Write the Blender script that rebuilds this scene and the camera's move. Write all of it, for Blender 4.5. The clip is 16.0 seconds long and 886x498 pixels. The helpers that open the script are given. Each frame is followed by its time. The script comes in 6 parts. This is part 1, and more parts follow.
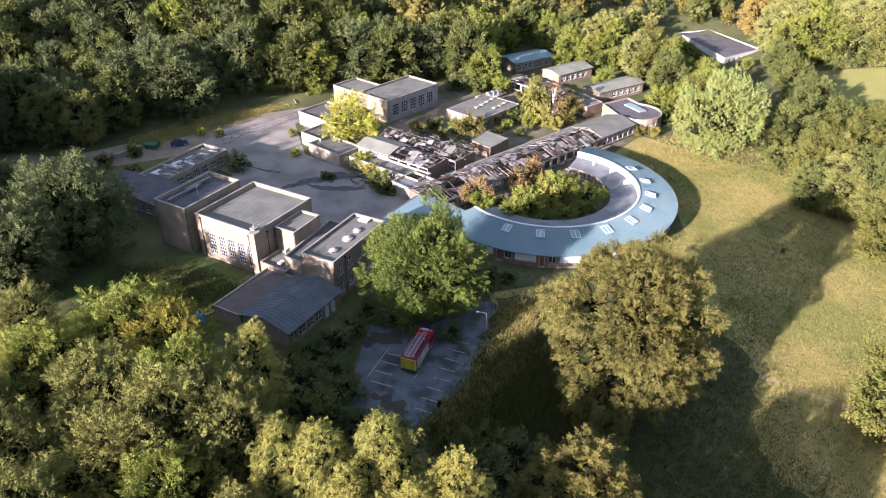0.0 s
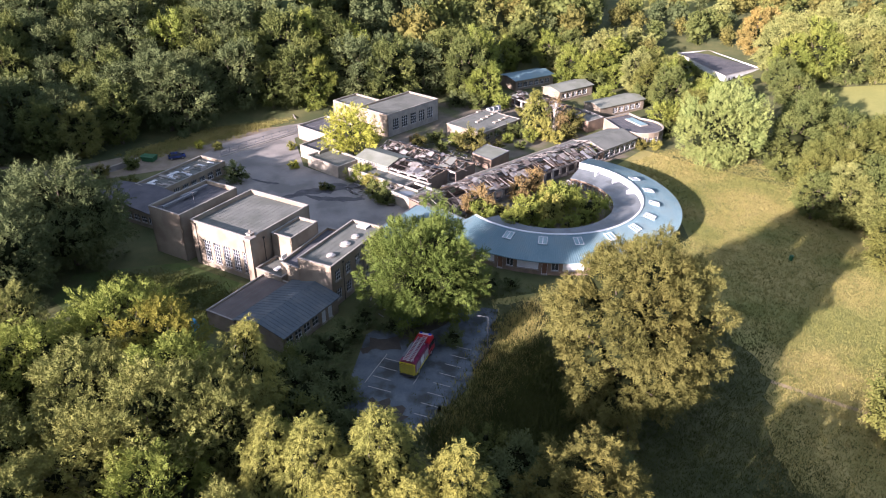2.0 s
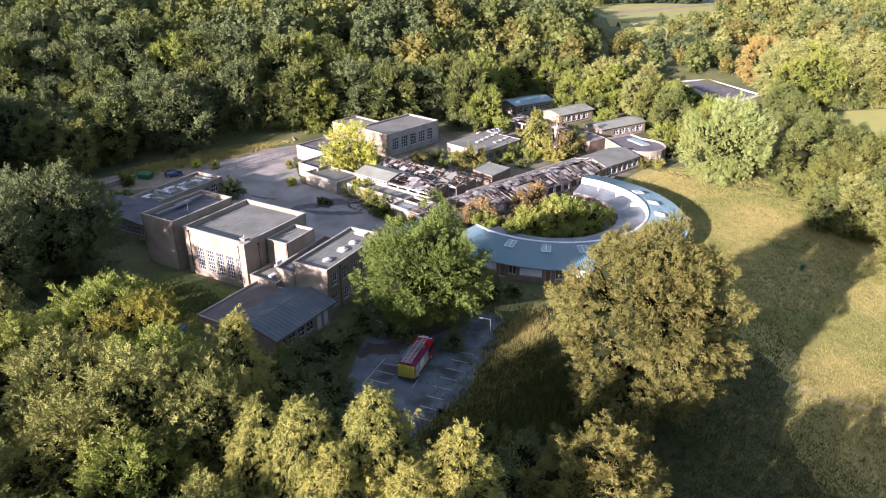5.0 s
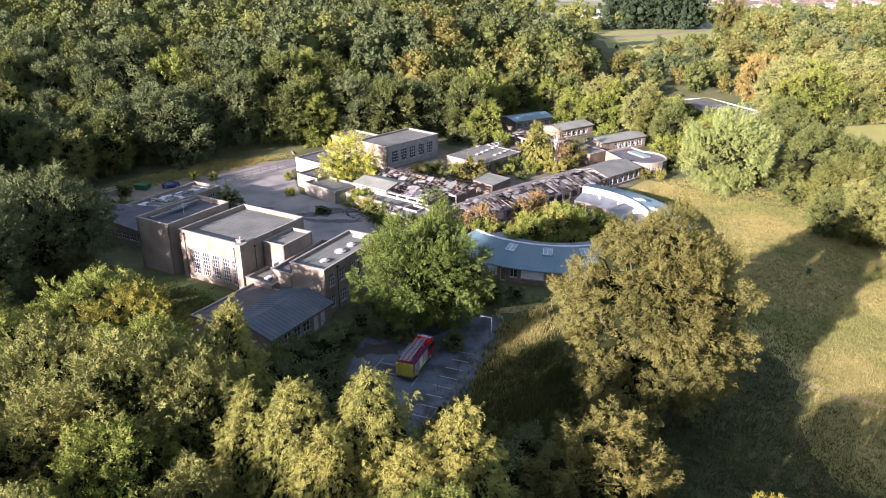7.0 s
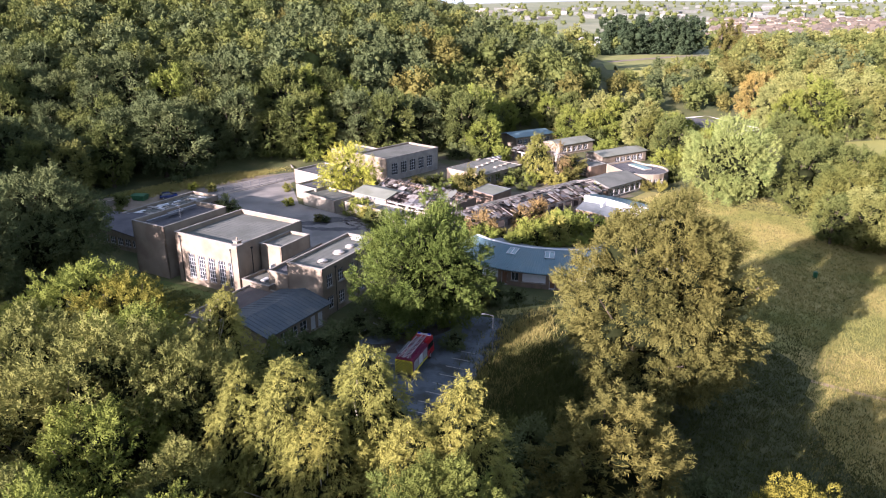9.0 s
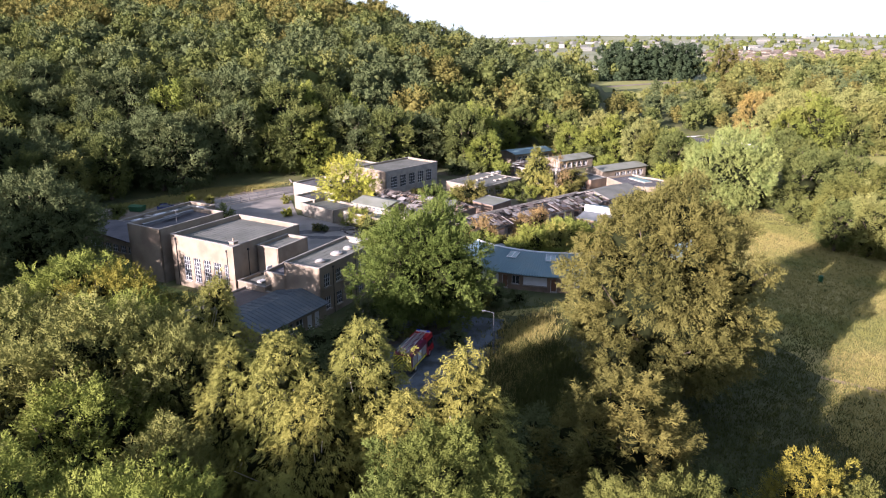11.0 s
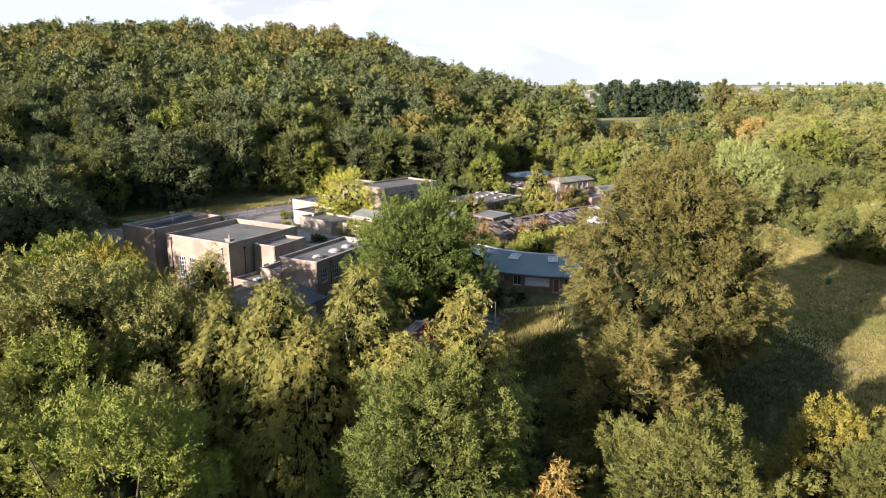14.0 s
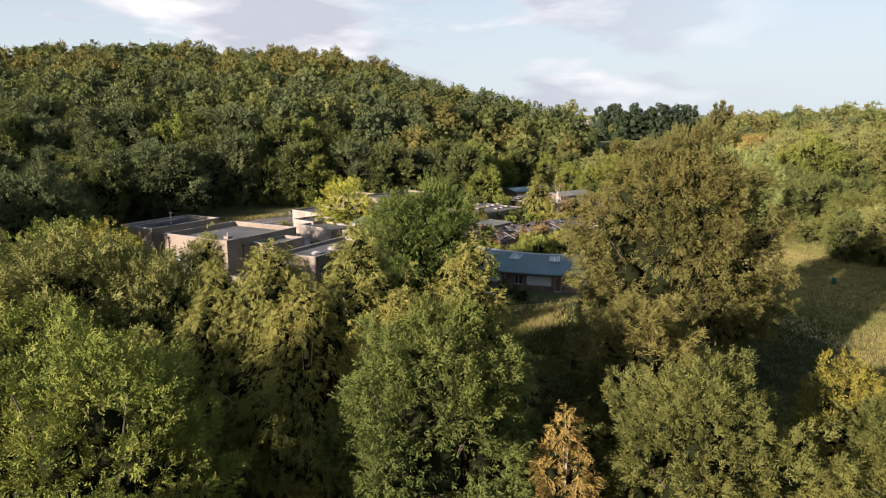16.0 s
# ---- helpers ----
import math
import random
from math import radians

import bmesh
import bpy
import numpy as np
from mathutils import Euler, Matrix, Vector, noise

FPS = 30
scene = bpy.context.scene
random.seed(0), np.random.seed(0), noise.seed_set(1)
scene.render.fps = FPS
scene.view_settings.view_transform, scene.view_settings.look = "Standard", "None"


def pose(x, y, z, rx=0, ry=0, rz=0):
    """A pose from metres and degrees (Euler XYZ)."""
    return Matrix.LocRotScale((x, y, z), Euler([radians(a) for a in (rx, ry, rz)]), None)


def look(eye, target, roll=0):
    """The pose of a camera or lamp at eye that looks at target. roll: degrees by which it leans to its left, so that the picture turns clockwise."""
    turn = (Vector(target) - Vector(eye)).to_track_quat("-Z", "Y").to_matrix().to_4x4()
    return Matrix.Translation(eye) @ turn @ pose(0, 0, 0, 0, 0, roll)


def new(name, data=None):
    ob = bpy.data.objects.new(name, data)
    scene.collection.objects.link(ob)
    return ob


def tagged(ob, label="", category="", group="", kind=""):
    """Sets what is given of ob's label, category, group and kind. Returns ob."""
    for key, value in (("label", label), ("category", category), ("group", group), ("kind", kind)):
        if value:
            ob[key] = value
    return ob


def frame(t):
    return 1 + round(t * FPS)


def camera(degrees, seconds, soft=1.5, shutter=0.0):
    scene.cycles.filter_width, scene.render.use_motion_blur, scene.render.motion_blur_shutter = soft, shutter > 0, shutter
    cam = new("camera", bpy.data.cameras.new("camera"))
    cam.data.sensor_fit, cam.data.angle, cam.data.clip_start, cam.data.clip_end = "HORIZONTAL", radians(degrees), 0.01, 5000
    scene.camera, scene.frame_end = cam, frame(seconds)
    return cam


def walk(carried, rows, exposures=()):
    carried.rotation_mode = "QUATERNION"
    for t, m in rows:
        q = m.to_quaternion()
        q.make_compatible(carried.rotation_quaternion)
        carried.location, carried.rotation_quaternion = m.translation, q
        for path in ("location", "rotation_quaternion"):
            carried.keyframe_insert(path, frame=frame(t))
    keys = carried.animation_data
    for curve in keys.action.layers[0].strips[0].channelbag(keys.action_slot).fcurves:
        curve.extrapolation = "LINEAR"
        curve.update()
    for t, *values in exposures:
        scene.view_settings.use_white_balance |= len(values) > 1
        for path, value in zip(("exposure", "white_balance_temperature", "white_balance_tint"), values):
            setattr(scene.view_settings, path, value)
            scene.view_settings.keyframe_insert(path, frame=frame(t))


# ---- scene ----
cam = camera(64.5, 16.0, soft=1.1)
METRES, EYE, TILT, LEAN, TURN = 42.0, 69.5, -31.2, 0.0, 0.0
ROWS = [
    (0.0, 0.0, 0.0, 0.0, 0.0, 0.0, -0.0),
    (0.5, -0.0001, 0.0173, -0.0264, 0.01, 0.64, -0.02),
    (1.0, -0.0007, 0.0346, -0.053, 0.0, 1.3, -0.02),
    (1.5, -0.0007, 0.0515, -0.0793, 0.01, 1.95, -0.01),
    (2.0, -0.0016, 0.0697, -0.1059, -0.01, 2.6, -0.02),
    (2.5, -0.0014, 0.0866, -0.1317, 0.0, 3.23, -0.01),
    (3.0, -0.002, 0.1038, -0.1582, 0.0, 3.86, 0.0),
    (3.5, -0.0023, 0.1209, -0.1843, 0.01, 4.51, -0.01),
    (4.0, -0.0024, 0.1379, -0.2099, 0.01, 5.14, -0.01),
    (6.5, -0.0021, 0.2221, -0.3446, 0.0, 8.33, 0.07),
    (7.0, -0.0026, 0.2384, -0.3712, -0.01, 8.96, 0.06),
    (7.5, -0.0025, 0.255, -0.3972, -0.01, 9.59, 0.05),
    (8.0, -0.0022, 0.2711, -0.4232, -0.01, 10.22, 0.07),
    (8.5, -0.003, 0.2877, -0.4488, -0.01, 10.85, 0.07),
    (9.0, -0.0036, 0.3045, -0.4746, -0.02, 11.48, 0.07),
    (11.5, -0.0047, 0.3869, -0.6067, -0.08, 14.75, 0.08),
    (12.0, -0.0054, 0.4031, -0.6337, -0.09, 15.38, 0.08),
    (12.5, -0.0057, 0.4191, -0.6609, -0.09, 16.02, 0.09),
    (13.0, -0.0059, 0.4351, -0.6876, -0.1, 16.65, 0.09),
    (13.5, -0.0059, 0.4519, -0.7144, -0.09, 17.28, 0.09),
    (14.0, -0.0056, 0.4691, -0.7412, -0.09, 17.92, 0.06),
    (14.5, -0.0055, 0.4857, -0.7675, -0.08, 18.55, 0.06),
    (15.0, -0.0051, 0.5016, -0.7932, -0.06, 19.18, 0.07),
    (15.5, -0.0053, 0.5177, -0.8193, -0.04, 19.8, 0.1),
    (16.0, -0.006, 0.534, -0.8452, -0.05, 20.39, 0.09),
]
walk(cam, [(t, pose(0, 0, EYE, TILT, LEAN, TURN) @ pose(METRES * x, METRES * y, METRES * z, 90 + pitch, roll, yaw)) for t, x, y, z, yaw, pitch, roll in ROWS],
     exposures=[(0.0, 2.46, 6060, 34), (9.0, 2.37, 5980, 35), (12.5, 2.05, 6100, 32), (15.3, 1.82, 6380, 28), (16.0, 1.51, 6450, 28)])

# ---- light ----
SUN_FROM = Vector((-0.70, -0.715, 0.0)).normalized()
SUN_UP = radians(15.2)


def world_and_sun():
    w = bpy.data.worlds.new("sky")
    scene.world = w
    w.use_nodes = True
    nt = w.node_tree
    nt.nodes.clear()
    N, L = nt.nodes.new, nt.links.new
    out, bg = N("ShaderNodeOutputWorld"), N("ShaderNodeBackground")
    sky = N("ShaderNodeTexSky")
    sky.sky_type, sky.sun_disc = "NISHITA", False
    sky.sun_elevation = SUN_UP
    sky.sun_rotation = math.atan2(SUN_FROM.x, SUN_FROM.y)
    sky.air_density, sky.dust_density, sky.ozone_density = 1.0, 1.0, 2.0
    bg.inputs["Strength"].default_value = 0.052
    tc, mp, sep = N("ShaderNodeTexCoord"), N("ShaderNodeMapping"), N("ShaderNodeSeparateXYZ")
    mp.inputs["Scale"].default_value = (2.6, 2.6, 9.0)
    mp.inputs["Location"].default_value = (0.55, 0.2, 0.35)
    no, ramp = N("ShaderNodeTexNoise"), N("ShaderNodeMapRange")
    no.inputs["Scale"].default_value, no.inputs["Detail"].default_value = 1.2, 9.0
    no.inputs["Roughness"].default_value = 0.5
    ramp.inputs["From Min"].default_value, ramp.inputs["From Max"].default_value = 0.51, 0.57
    n2, r2 = N("ShaderNodeTexNoise"), N("ShaderNodeValToRGB")
    n2.inputs["Scale"].default_value, n2.inputs["Detail"].default_value = 2.0, 6.0
    r2.color_ramp.elements[0].position, r2.color_ramp.elements[1].position = 0.44, 0.60
    r2.color_ramp.elements[0].color, r2.color_ramp.elements[1].color = (3.9, 4.5, 4.65, 1), (6.6, 7.2, 6.75, 1)
    # thinner cloud towards the east, a pale veil low over the horizon
    east, mul = N("ShaderNodeMapRange"), N("ShaderNodeMath")
    east.inputs["From Min"].default_value, east.inputs["From Max"].default_value = 0.45, 0.1
    mul.operation = "MULTIPLY"
    veil, mixv, mix = N("ShaderNodeMapRange"), N("ShaderNodeMix"), N("ShaderNodeMix")
    veil.inputs["From Min"].default_value, veil.inputs["From Max"].default_value = 0.0, 0.45
    veil.inputs["To Min"].default_value, veil.inputs["To Max"].default_value = 0.95, 0.2
    mixv.data_type = mix.data_type = "RGBA"
    mixv.inputs["B"].default_value = (4.6, 5.8, 5.65, 1)
    L(tc.outputs["Generated"], mp.inputs["Vector"])
    L(tc.outputs["Generated"], sep.inputs["Vector"])
    L(sep.outputs["X"], east.inputs["Value"])
    L(sep.outputs["Z"], veil.inputs["Value"])
    L(mp.outputs["Vector"], no.inputs["Vector"])
    L(mp.outputs["Vector"], n2.inputs["Vector"])
    L(no.outputs["Fac"], ramp.inputs["Value"])
    L(ramp.outputs["Result"], mul.inputs[0])
    L(east.outputs["Result"], mul.inputs[1])
    L(n2.outputs["Fac"], r2.inputs["Fac"])
    L(veil.outputs["Result"], mixv.inputs["Factor"])
    L(sky.outputs["Color"], mixv.inputs["A"])
    L(mul.outputs[0], mix.inputs["Factor"])
    L(mixv.outputs["Result"], mix.inputs["A"])
    L(r2.outputs["Color"], mix.inputs["B"])
    L(mix.outputs["Result"], bg.inputs["Color"])
    L(bg.outputs["Background"], out.inputs["Surface"])
    sun = new("sun", bpy.data.lights.new("sun", "SUN"))
    sun.data.energy, sun.data.angle, sun.data.color = 5.0, radians(0.6), (1.0, 0.88, 0.73)
    d = SUN_FROM * math.cos(SUN_UP) + Vector((0, 0, math.sin(SUN_UP)))
    sun.matrix_world = look(d * 100, (0, 0, 0))


world_and_sun()

# ---- materials ----
def material(name, a, b, scale=1.0, rough=0.85, bump=0.0, fine=8.0, detail=6.0, metal=0.0, spec=0.3, c=None, cscale=0.15, camount=0.5, island=0.0, leaf=0.0, obj=0.0):
    """Two colours mixed by a noise at two scales; c is a third, in large patches; island: varied piece by piece; leaf: share of light that passes through."""
    m = bpy.data.materials.new(name)
    m.use_nodes = True
    nt = m.node_tree
    nt.nodes.clear()
    N, L = nt.nodes.new, nt.links.new
    out, bs = N("ShaderNodeOutputMaterial"), N("ShaderNodeBsdfPrincipled")
    geo = N("ShaderNodeNewGeometry")
    n1, n2 = N("ShaderNodeTexNoise"), N("ShaderNodeTexNoise")
    n1.inputs["Scale"].default_value, n1.inputs["Detail"].default_value = scale, detail
    n2.inputs["Scale"].default_value, n2.inputs["Detail"].default_value = scale * fine, 3.0
    for n in (n1, n2):
        L(geo.outputs["Position"], n.inputs["Vector"])
    add = N("ShaderNodeMath")
    add.operation = "MULTIPLY_ADD"
    add.inputs[1].default_value, add.inputs[2].default_value = 0.5, 0.0
    L(n2.outputs["Fac"], add.inputs[0])
    L(n1.outputs["Fac"], add.inputs[2])
    rng = N("ShaderNodeMapRange")
    rng.inputs["From Min"].default_value, rng.inputs["From Max"].default_value = 0.5, 1.0
    L(add.outputs[0], rng.inputs["Value"])
    fac = rng.outputs["Result"]
    if island or obj:
        mx = N("ShaderNodeMath")
        mx.operation = "MULTIPLY_ADD"
        mx.inputs[1].default_value = island if island else obj
        if island:
            L(geo.outputs["Random Per Island"], mx.inputs[0])
        else:
            oi = N("ShaderNodeObjectInfo")
            L(oi.outputs["Random"], mx.inputs[0])
        half = N("ShaderNodeMath")
        half.operation = "MULTIPLY"
        half.inputs[1].default_value = 0.75 if leaf else 0.6
        L(fac, half.inputs[0])
        L(half.outputs[0], mx.inputs[2])
        fac = mx.outputs[0]
    mix = N("ShaderNodeMix")
    mix.data_type = "RGBA"
    mix.inputs["A"].default_value, mix.inputs["B"].default_value = (*a, 1), (*b, 1)
    L(fac, mix.inputs["Factor"])
    col = mix.outputs["Result"]
    if c:
        n3, r3, mix2 = N("ShaderNodeTexNoise"), N("ShaderNodeMapRange"), N("ShaderNodeMix")
        n3.inputs["Scale"].default_value, n3.inputs["Detail"].default_value = cscale, 4.0
        L(geo.outputs["Position"], n3.inputs["Vector"])
        r3.inputs["From Min"].default_value, r3.inputs["From Max"].default_value = 0.48, 0.62
        r3.inputs["To Max"].default_value = camount
        L(n3.outputs["Fac"], r3.inputs["Value"])
        mix2.data_type = "RGBA"
        mix2.inputs["B"].default_value = (*c, 1)
        L(col, mix2.inputs["A"])
        L(r3.outputs["Result"], mix2.inputs["Factor"])
        col = mix2.outputs["Result"]
    L(col, bs.inputs["Base Color"])
    bs.inputs["Roughness"].default_value, bs.inputs["Metallic"].default_value = rough, metal
    bs.inputs["Specular IOR Level"].default_value = spec
    if bump:
        bp = N("ShaderNodeBump")
        bp.inputs["Strength"].default_value, bp.inputs["Distance"].default_value = bump, 0.05
        L(n2.outputs["Fac"], bp.inputs["Height"])
        L(bp.outputs["Normal"], bs.inputs["Normal"])
    if leaf:
        tr, ms = N("ShaderNodeBsdfTranslucent"), N("ShaderNodeMixShader")
        ms.inputs["Fac"].default_value = leaf
        L(col, tr.inputs["Color"])
        L(bs.outputs["BSDF"], ms.inputs[1])
        L(tr.outputs["BSDF"], ms.inputs[2])
        L(ms.outputs["Shader"], out.inputs["Surface"])
    else:
        L(bs.outputs["BSDF"], out.inputs["Surface"])
    return m


def glass_material(name, tint=(0.03, 0.035, 0.04)):
    m = bpy.data.materials.new(name)
    m.use_nodes = True
    bs = m.node_tree.nodes["Principled BSDF"]
    bs.inputs["Base Color"].default_value = (*tint, 1)
    bs.inputs["Roughness"].default_value = 0.08
    bs.inputs["Specular IOR Level"].default_value = 0.6
    return m


MAT = {}
MAT["grass"] = material("rough_grass", (0.043, 0.060, 0.018), (0.092, 0.092, 0.036), 0.25, 0.95, 0.6, 14, c=(0.031, 0.046, 0.016), cscale=0.05, camount=0.7)
MAT["dry"] = material("dry_grass", (0.270, 0.225, 0.082), (0.165, 0.158, 0.048), 0.22, 0.95, 0.5, 9, c=(0.122, 0.138, 0.036), cscale=0.05, camount=0.85)
MAT["dryblade"] = material("dry_blades", (0.290, 0.248, 0.095), (0.185, 0.178, 0.056), 0.12, 0.9, island=0.3, c=(0.14, 0.155, 0.045), cscale=0.05, camount=0.7, leaf=0.12, spec=0.05)
# green kept dark so the blades carry the shade under the trees
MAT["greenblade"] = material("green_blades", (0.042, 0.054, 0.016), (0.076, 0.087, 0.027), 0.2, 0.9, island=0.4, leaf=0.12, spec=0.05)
MAT["asphalt"] = material("old_asphalt", (0.150, 0.146, 0.138), (0.225, 0.215, 0.198), 0.22, 0.9, 0.25, 20, c=(0.105, 0.104, 0.098), cscale=0.12, camount=0.7)
MAT["track"] = material("gravel_track", (0.221, 0.187, 0.145), (0.136, 0.111, 0.085), 0.3, 0.95, 0.3, 20, c=(0.111, 0.102, 0.051), cscale=0.2)
MAT["brick"] = material("buff_brick", (0.226, 0.192, 0.146), (0.176, 0.150, 0.112), 0.5, 0.9, 0.25, 24, c=(0.134, 0.108, 0.081), cscale=0.3, camount=0.65)
MAT["redbrick"] = material("brown_brick", (0.180, 0.130, 0.095), (0.130, 0.098, 0.074), 0.6, 0.9, 0.25, 24, c=(0.10, 0.078, 0.064), cscale=0.3)
MAT["render"] = material("pale_render", (0.288, 0.266, 0.219), (0.224, 0.201, 0.162), 0.5, 0.9, 0.1, 15, c=(0.149, 0.131, 0.102), cscale=0.35, camount=0.6)
MAT["concrete"] = material("concrete", (0.262, 0.248, 0.222), (0.165, 0.158, 0.145), 0.8, 0.9, 0.15, 16)
MAT["felt"] = material("roofing_felt", (0.087, 0.097, 0.090), (0.130, 0.137, 0.126), 0.3, 0.92, 0.15, 18, c=(0.068, 0.079, 0.067), cscale=0.25, camount=0.6)
MAT["lap"] = material("felt_lap", (0.074, 0.081, 0.076), (0.112, 0.118, 0.108), 0.8, 0.92, 0.1, 9)
MAT["darkfelt"] = material("dark_felt", (0.042, 0.045, 0.055), (0.084, 0.085, 0.094), 0.4, 0.9, 0.15, 18)
MAT["metalroof"] = material("weathered_sheet_roof", (0.095, 0.175, 0.205), (0.150, 0.235, 0.265), 0.25, 0.6, 0.05, 10, spec=0.3, c=(0.125, 0.180, 0.190), cscale=0.25)
MAT["innerroof"] = material("grey_sheet_roof", (0.095, 0.115, 0.125), (0.145, 0.165, 0.175), 0.3, 0.7, 0.05, 10, spec=0.2, c=(0.075, 0.085, 0.09), cscale=0.4)
MAT["slate"] = material("dark_sheet_roof", (0.048, 0.068, 0.082), (0.078, 0.098, 0.112), 0.3, 0.75, 0.05, 10, spec=0.2, c=(0.10, 0.115, 0.12), cscale=0.35, camount=0.6)
MAT["brownfelt"] = material("brown_felt", (0.077, 0.065, 0.061), (0.108, 0.095, 0.088), 0.5, 0.92, 0.15, 14)
MAT["greenroof"] = material("mossy_sheet_roof", (0.130, 0.146, 0.122), (0.172, 0.186, 0.160), 0.3, 0.85, 0.1, 10, c=(0.092, 0.106, 0.076), cscale=0.25)
MAT["white"] = material("white_paint", (0.496, 0.526, 0.554), (0.415, 0.432, 0.444), 0.8, 0.6, 0.0, 8)
MAT["dome"] = material("weathered_acrylic", (0.40, 0.40, 0.38), (0.27, 0.27, 0.26), 2.0, 0.4, spec=0.4)
MAT["grey"] = material("grey_metal", (0.112, 0.123, 0.139), (0.078, 0.087, 0.099), 1.0, 0.5, spec=0.4)
MAT["char"] = material("charred_timber", (0.018, 0.017, 0.017), (0.050, 0.043, 0.040), 0.6, 0.95, 0.3, 9, island=0.55)
MAT["ash"] = material("scorched_timber", (0.330, 0.318, 0.300), (0.060, 0.055, 0.054), 0.6, 0.95, 0.3, 9, island=0.55)
MAT["sheet"] = material("burnt_roof_sheet", (0.300, 0.307, 0.307), (0.100, 0.102, 0.104), 0.5, 0.85, 0.2, 9, island=0.55)
MAT["glass"] = glass_material("window_glass")
MAT["skylight"] = material("skylight_glazing", (0.160, 0.256, 0.272), (0.112, 0.192, 0.208), 0.8, 0.2, spec=0.6)
# near-black filler colour that paints the shade inside tree crowns
MAT["crown_shade"] = material("inner_crown_shade", (0.008, 0.011, 0.005), (0.016, 0.019, 0.008), 1.5, 1.0, spec=0.0)
MAT["lawn"] = material("mown_grass", (0.20, 0.20, 0.06), (0.14, 0.155, 0.045), 0.1, 0.95, 0.3, 14)
# greener grass with the beech's shade mixed into its colour
MAT["shadegrass"] = material("damp_grass", (0.042, 0.051, 0.017), (0.068, 0.071, 0.026), 0.3, 0.95, 0.5, 12, c=(0.033, 0.043, 0.014), cscale=0.08, camount=0.7)
MAT["bark"] = material("bark", (0.10, 0.08, 0.06), (0.055, 0.045, 0.035), 2.0, 0.95, 0.4, 6)
MAT["birchbark"] = material("birch_bark", (0.55, 0.52, 0.46), (0.25, 0.23, 0.20), 2.0, 0.85, 0.2, 6)
LEAF = {
    "dark": ((0.045, 0.063, 0.027), (0.094, 0.118, 0.050)),
    "mid": ((0.051, 0.070, 0.022), (0.110, 0.130, 0.040)),
    "maple": ((0.050, 0.080, 0.017), (0.105, 0.138, 0.034)),
    "bright": ((0.084, 0.116, 0.022), (0.168, 0.194, 0.044)),
    "olive": ((0.070, 0.073, 0.021), (0.134, 0.128, 0.040)),
    "birch": ((0.118, 0.130, 0.032), (0.214, 0.212, 0.057)),
    "yellow": ((0.165, 0.188, 0.026), (0.290, 0.306, 0.056)),
    "gold": ((0.100, 0.101, 0.019), (0.192, 0.178, 0.035)),
    "orange": ((0.166, 0.121, 0.034), (0.254, 0.190, 0.056)),
    "rust": ((0.130, 0.096, 0.045), (0.205, 0.152, 0.066)),
    "leafy": ((0.052, 0.077, 0.019), (0.109, 0.134, 0.035)),
    "tan": ((0.165, 0.130, 0.042), (0.255, 0.202, 0.066)),
    "silver": ((0.108, 0.152, 0.042), (0.215, 0.256, 0.088)),
    "conifer": ((0.022, 0.036, 0.020), (0.044, 0.066, 0.034)),
    "willow": ((0.062, 0.076, 0.020), (0.122, 0.130, 0.036)),
    "wooded": ((0.088, 0.101, 0.029), (0.168, 0.178, 0.056)),
    "paler": ((0.112, 0.130, 0.042), (0.204, 0.218, 0.076)),
}
for k, (a, b) in LEAF.items():
    turn = (b[0] * 1.08, b[1] * 1.0, b[2] * 0.9)
    MAT["leaf_" + k] = material(k + "_foliage", a, b, 0.3, 0.7, fine=5, island=0.26, leaf=0.2, spec=0.02, c=turn, cscale=0.085, camount=0.5)
MAT["red"] = material("red_paint", (0.42, 0.012, 0.016), (0.34, 0.01, 0.014), 0.7, 0.3, spec=0.6)
MAT["maroon"] = material("maroon_panel", (0.16, 0.012, 0.05), (0.11, 0.01, 0.04), 0.7, 0.35, spec=0.6)
MAT["hivis"] = material("yellow_panel", (0.72, 0.66, 0.03), (0.62, 0.56, 0.03), 0.7, 0.4)
MAT["black"] = material("black_rubber", (0.02, 0.02, 0.022), (0.035, 0.035, 0.035), 2.0, 0.8)
MAT["alu"] = material("aluminium", (0.55, 0.58, 0.60), (0.42, 0.45, 0.47), 1.0, 0.35, metal=0.6, spec=0.5)
MAT["bluelamp"] = material("blue_lamp", (0.02, 0.05, 0.5), (0.02, 0.04, 0.4), 1.0, 0.2, spec=0.6)
MAT["greenpaint"] = material("green_paint", (0.02, 0.10, 0.045), (0.015, 0.07, 0.03), 1.0, 0.5)
MAT["bluepaint"] = material("blue_paint", (0.03, 0.05, 0.16), (0.02, 0.035, 0.11), 1.0, 0.25, spec=0.6)
MAT["tarp"] = material("blue_tarpaulin", (0.02, 0.25, 0.42), (0.02, 0.18, 0.32), 1.2, 0.5)
MAT["line"] = material("road_paint", (0.330, 0.324, 0.300), (0.204, 0.198, 0.186), 1.5, 0.8)
MAT["puddle"] = glass_material("puddle", (0.10, 0.12, 0.14))
MAT["tile"] = material("clay_tile_roof", (0.125, 0.096, 0.072), (0.088, 0.080, 0.070), 0.05, 0.9, fine=3)
MAT["dirt"] = material("trodden_earth", (0.30, 0.24, 0.15), (0.20, 0.16, 0.10), 0.6, 0.95, 0.2)
# far fields, paled in colour to stand in for distant haze
MAT["farfield"] = material("haze_pale_farmland", (0.200, 0.205, 0.130), (0.105, 0.135, 0.070), 0.006, 0.95, fine=4)
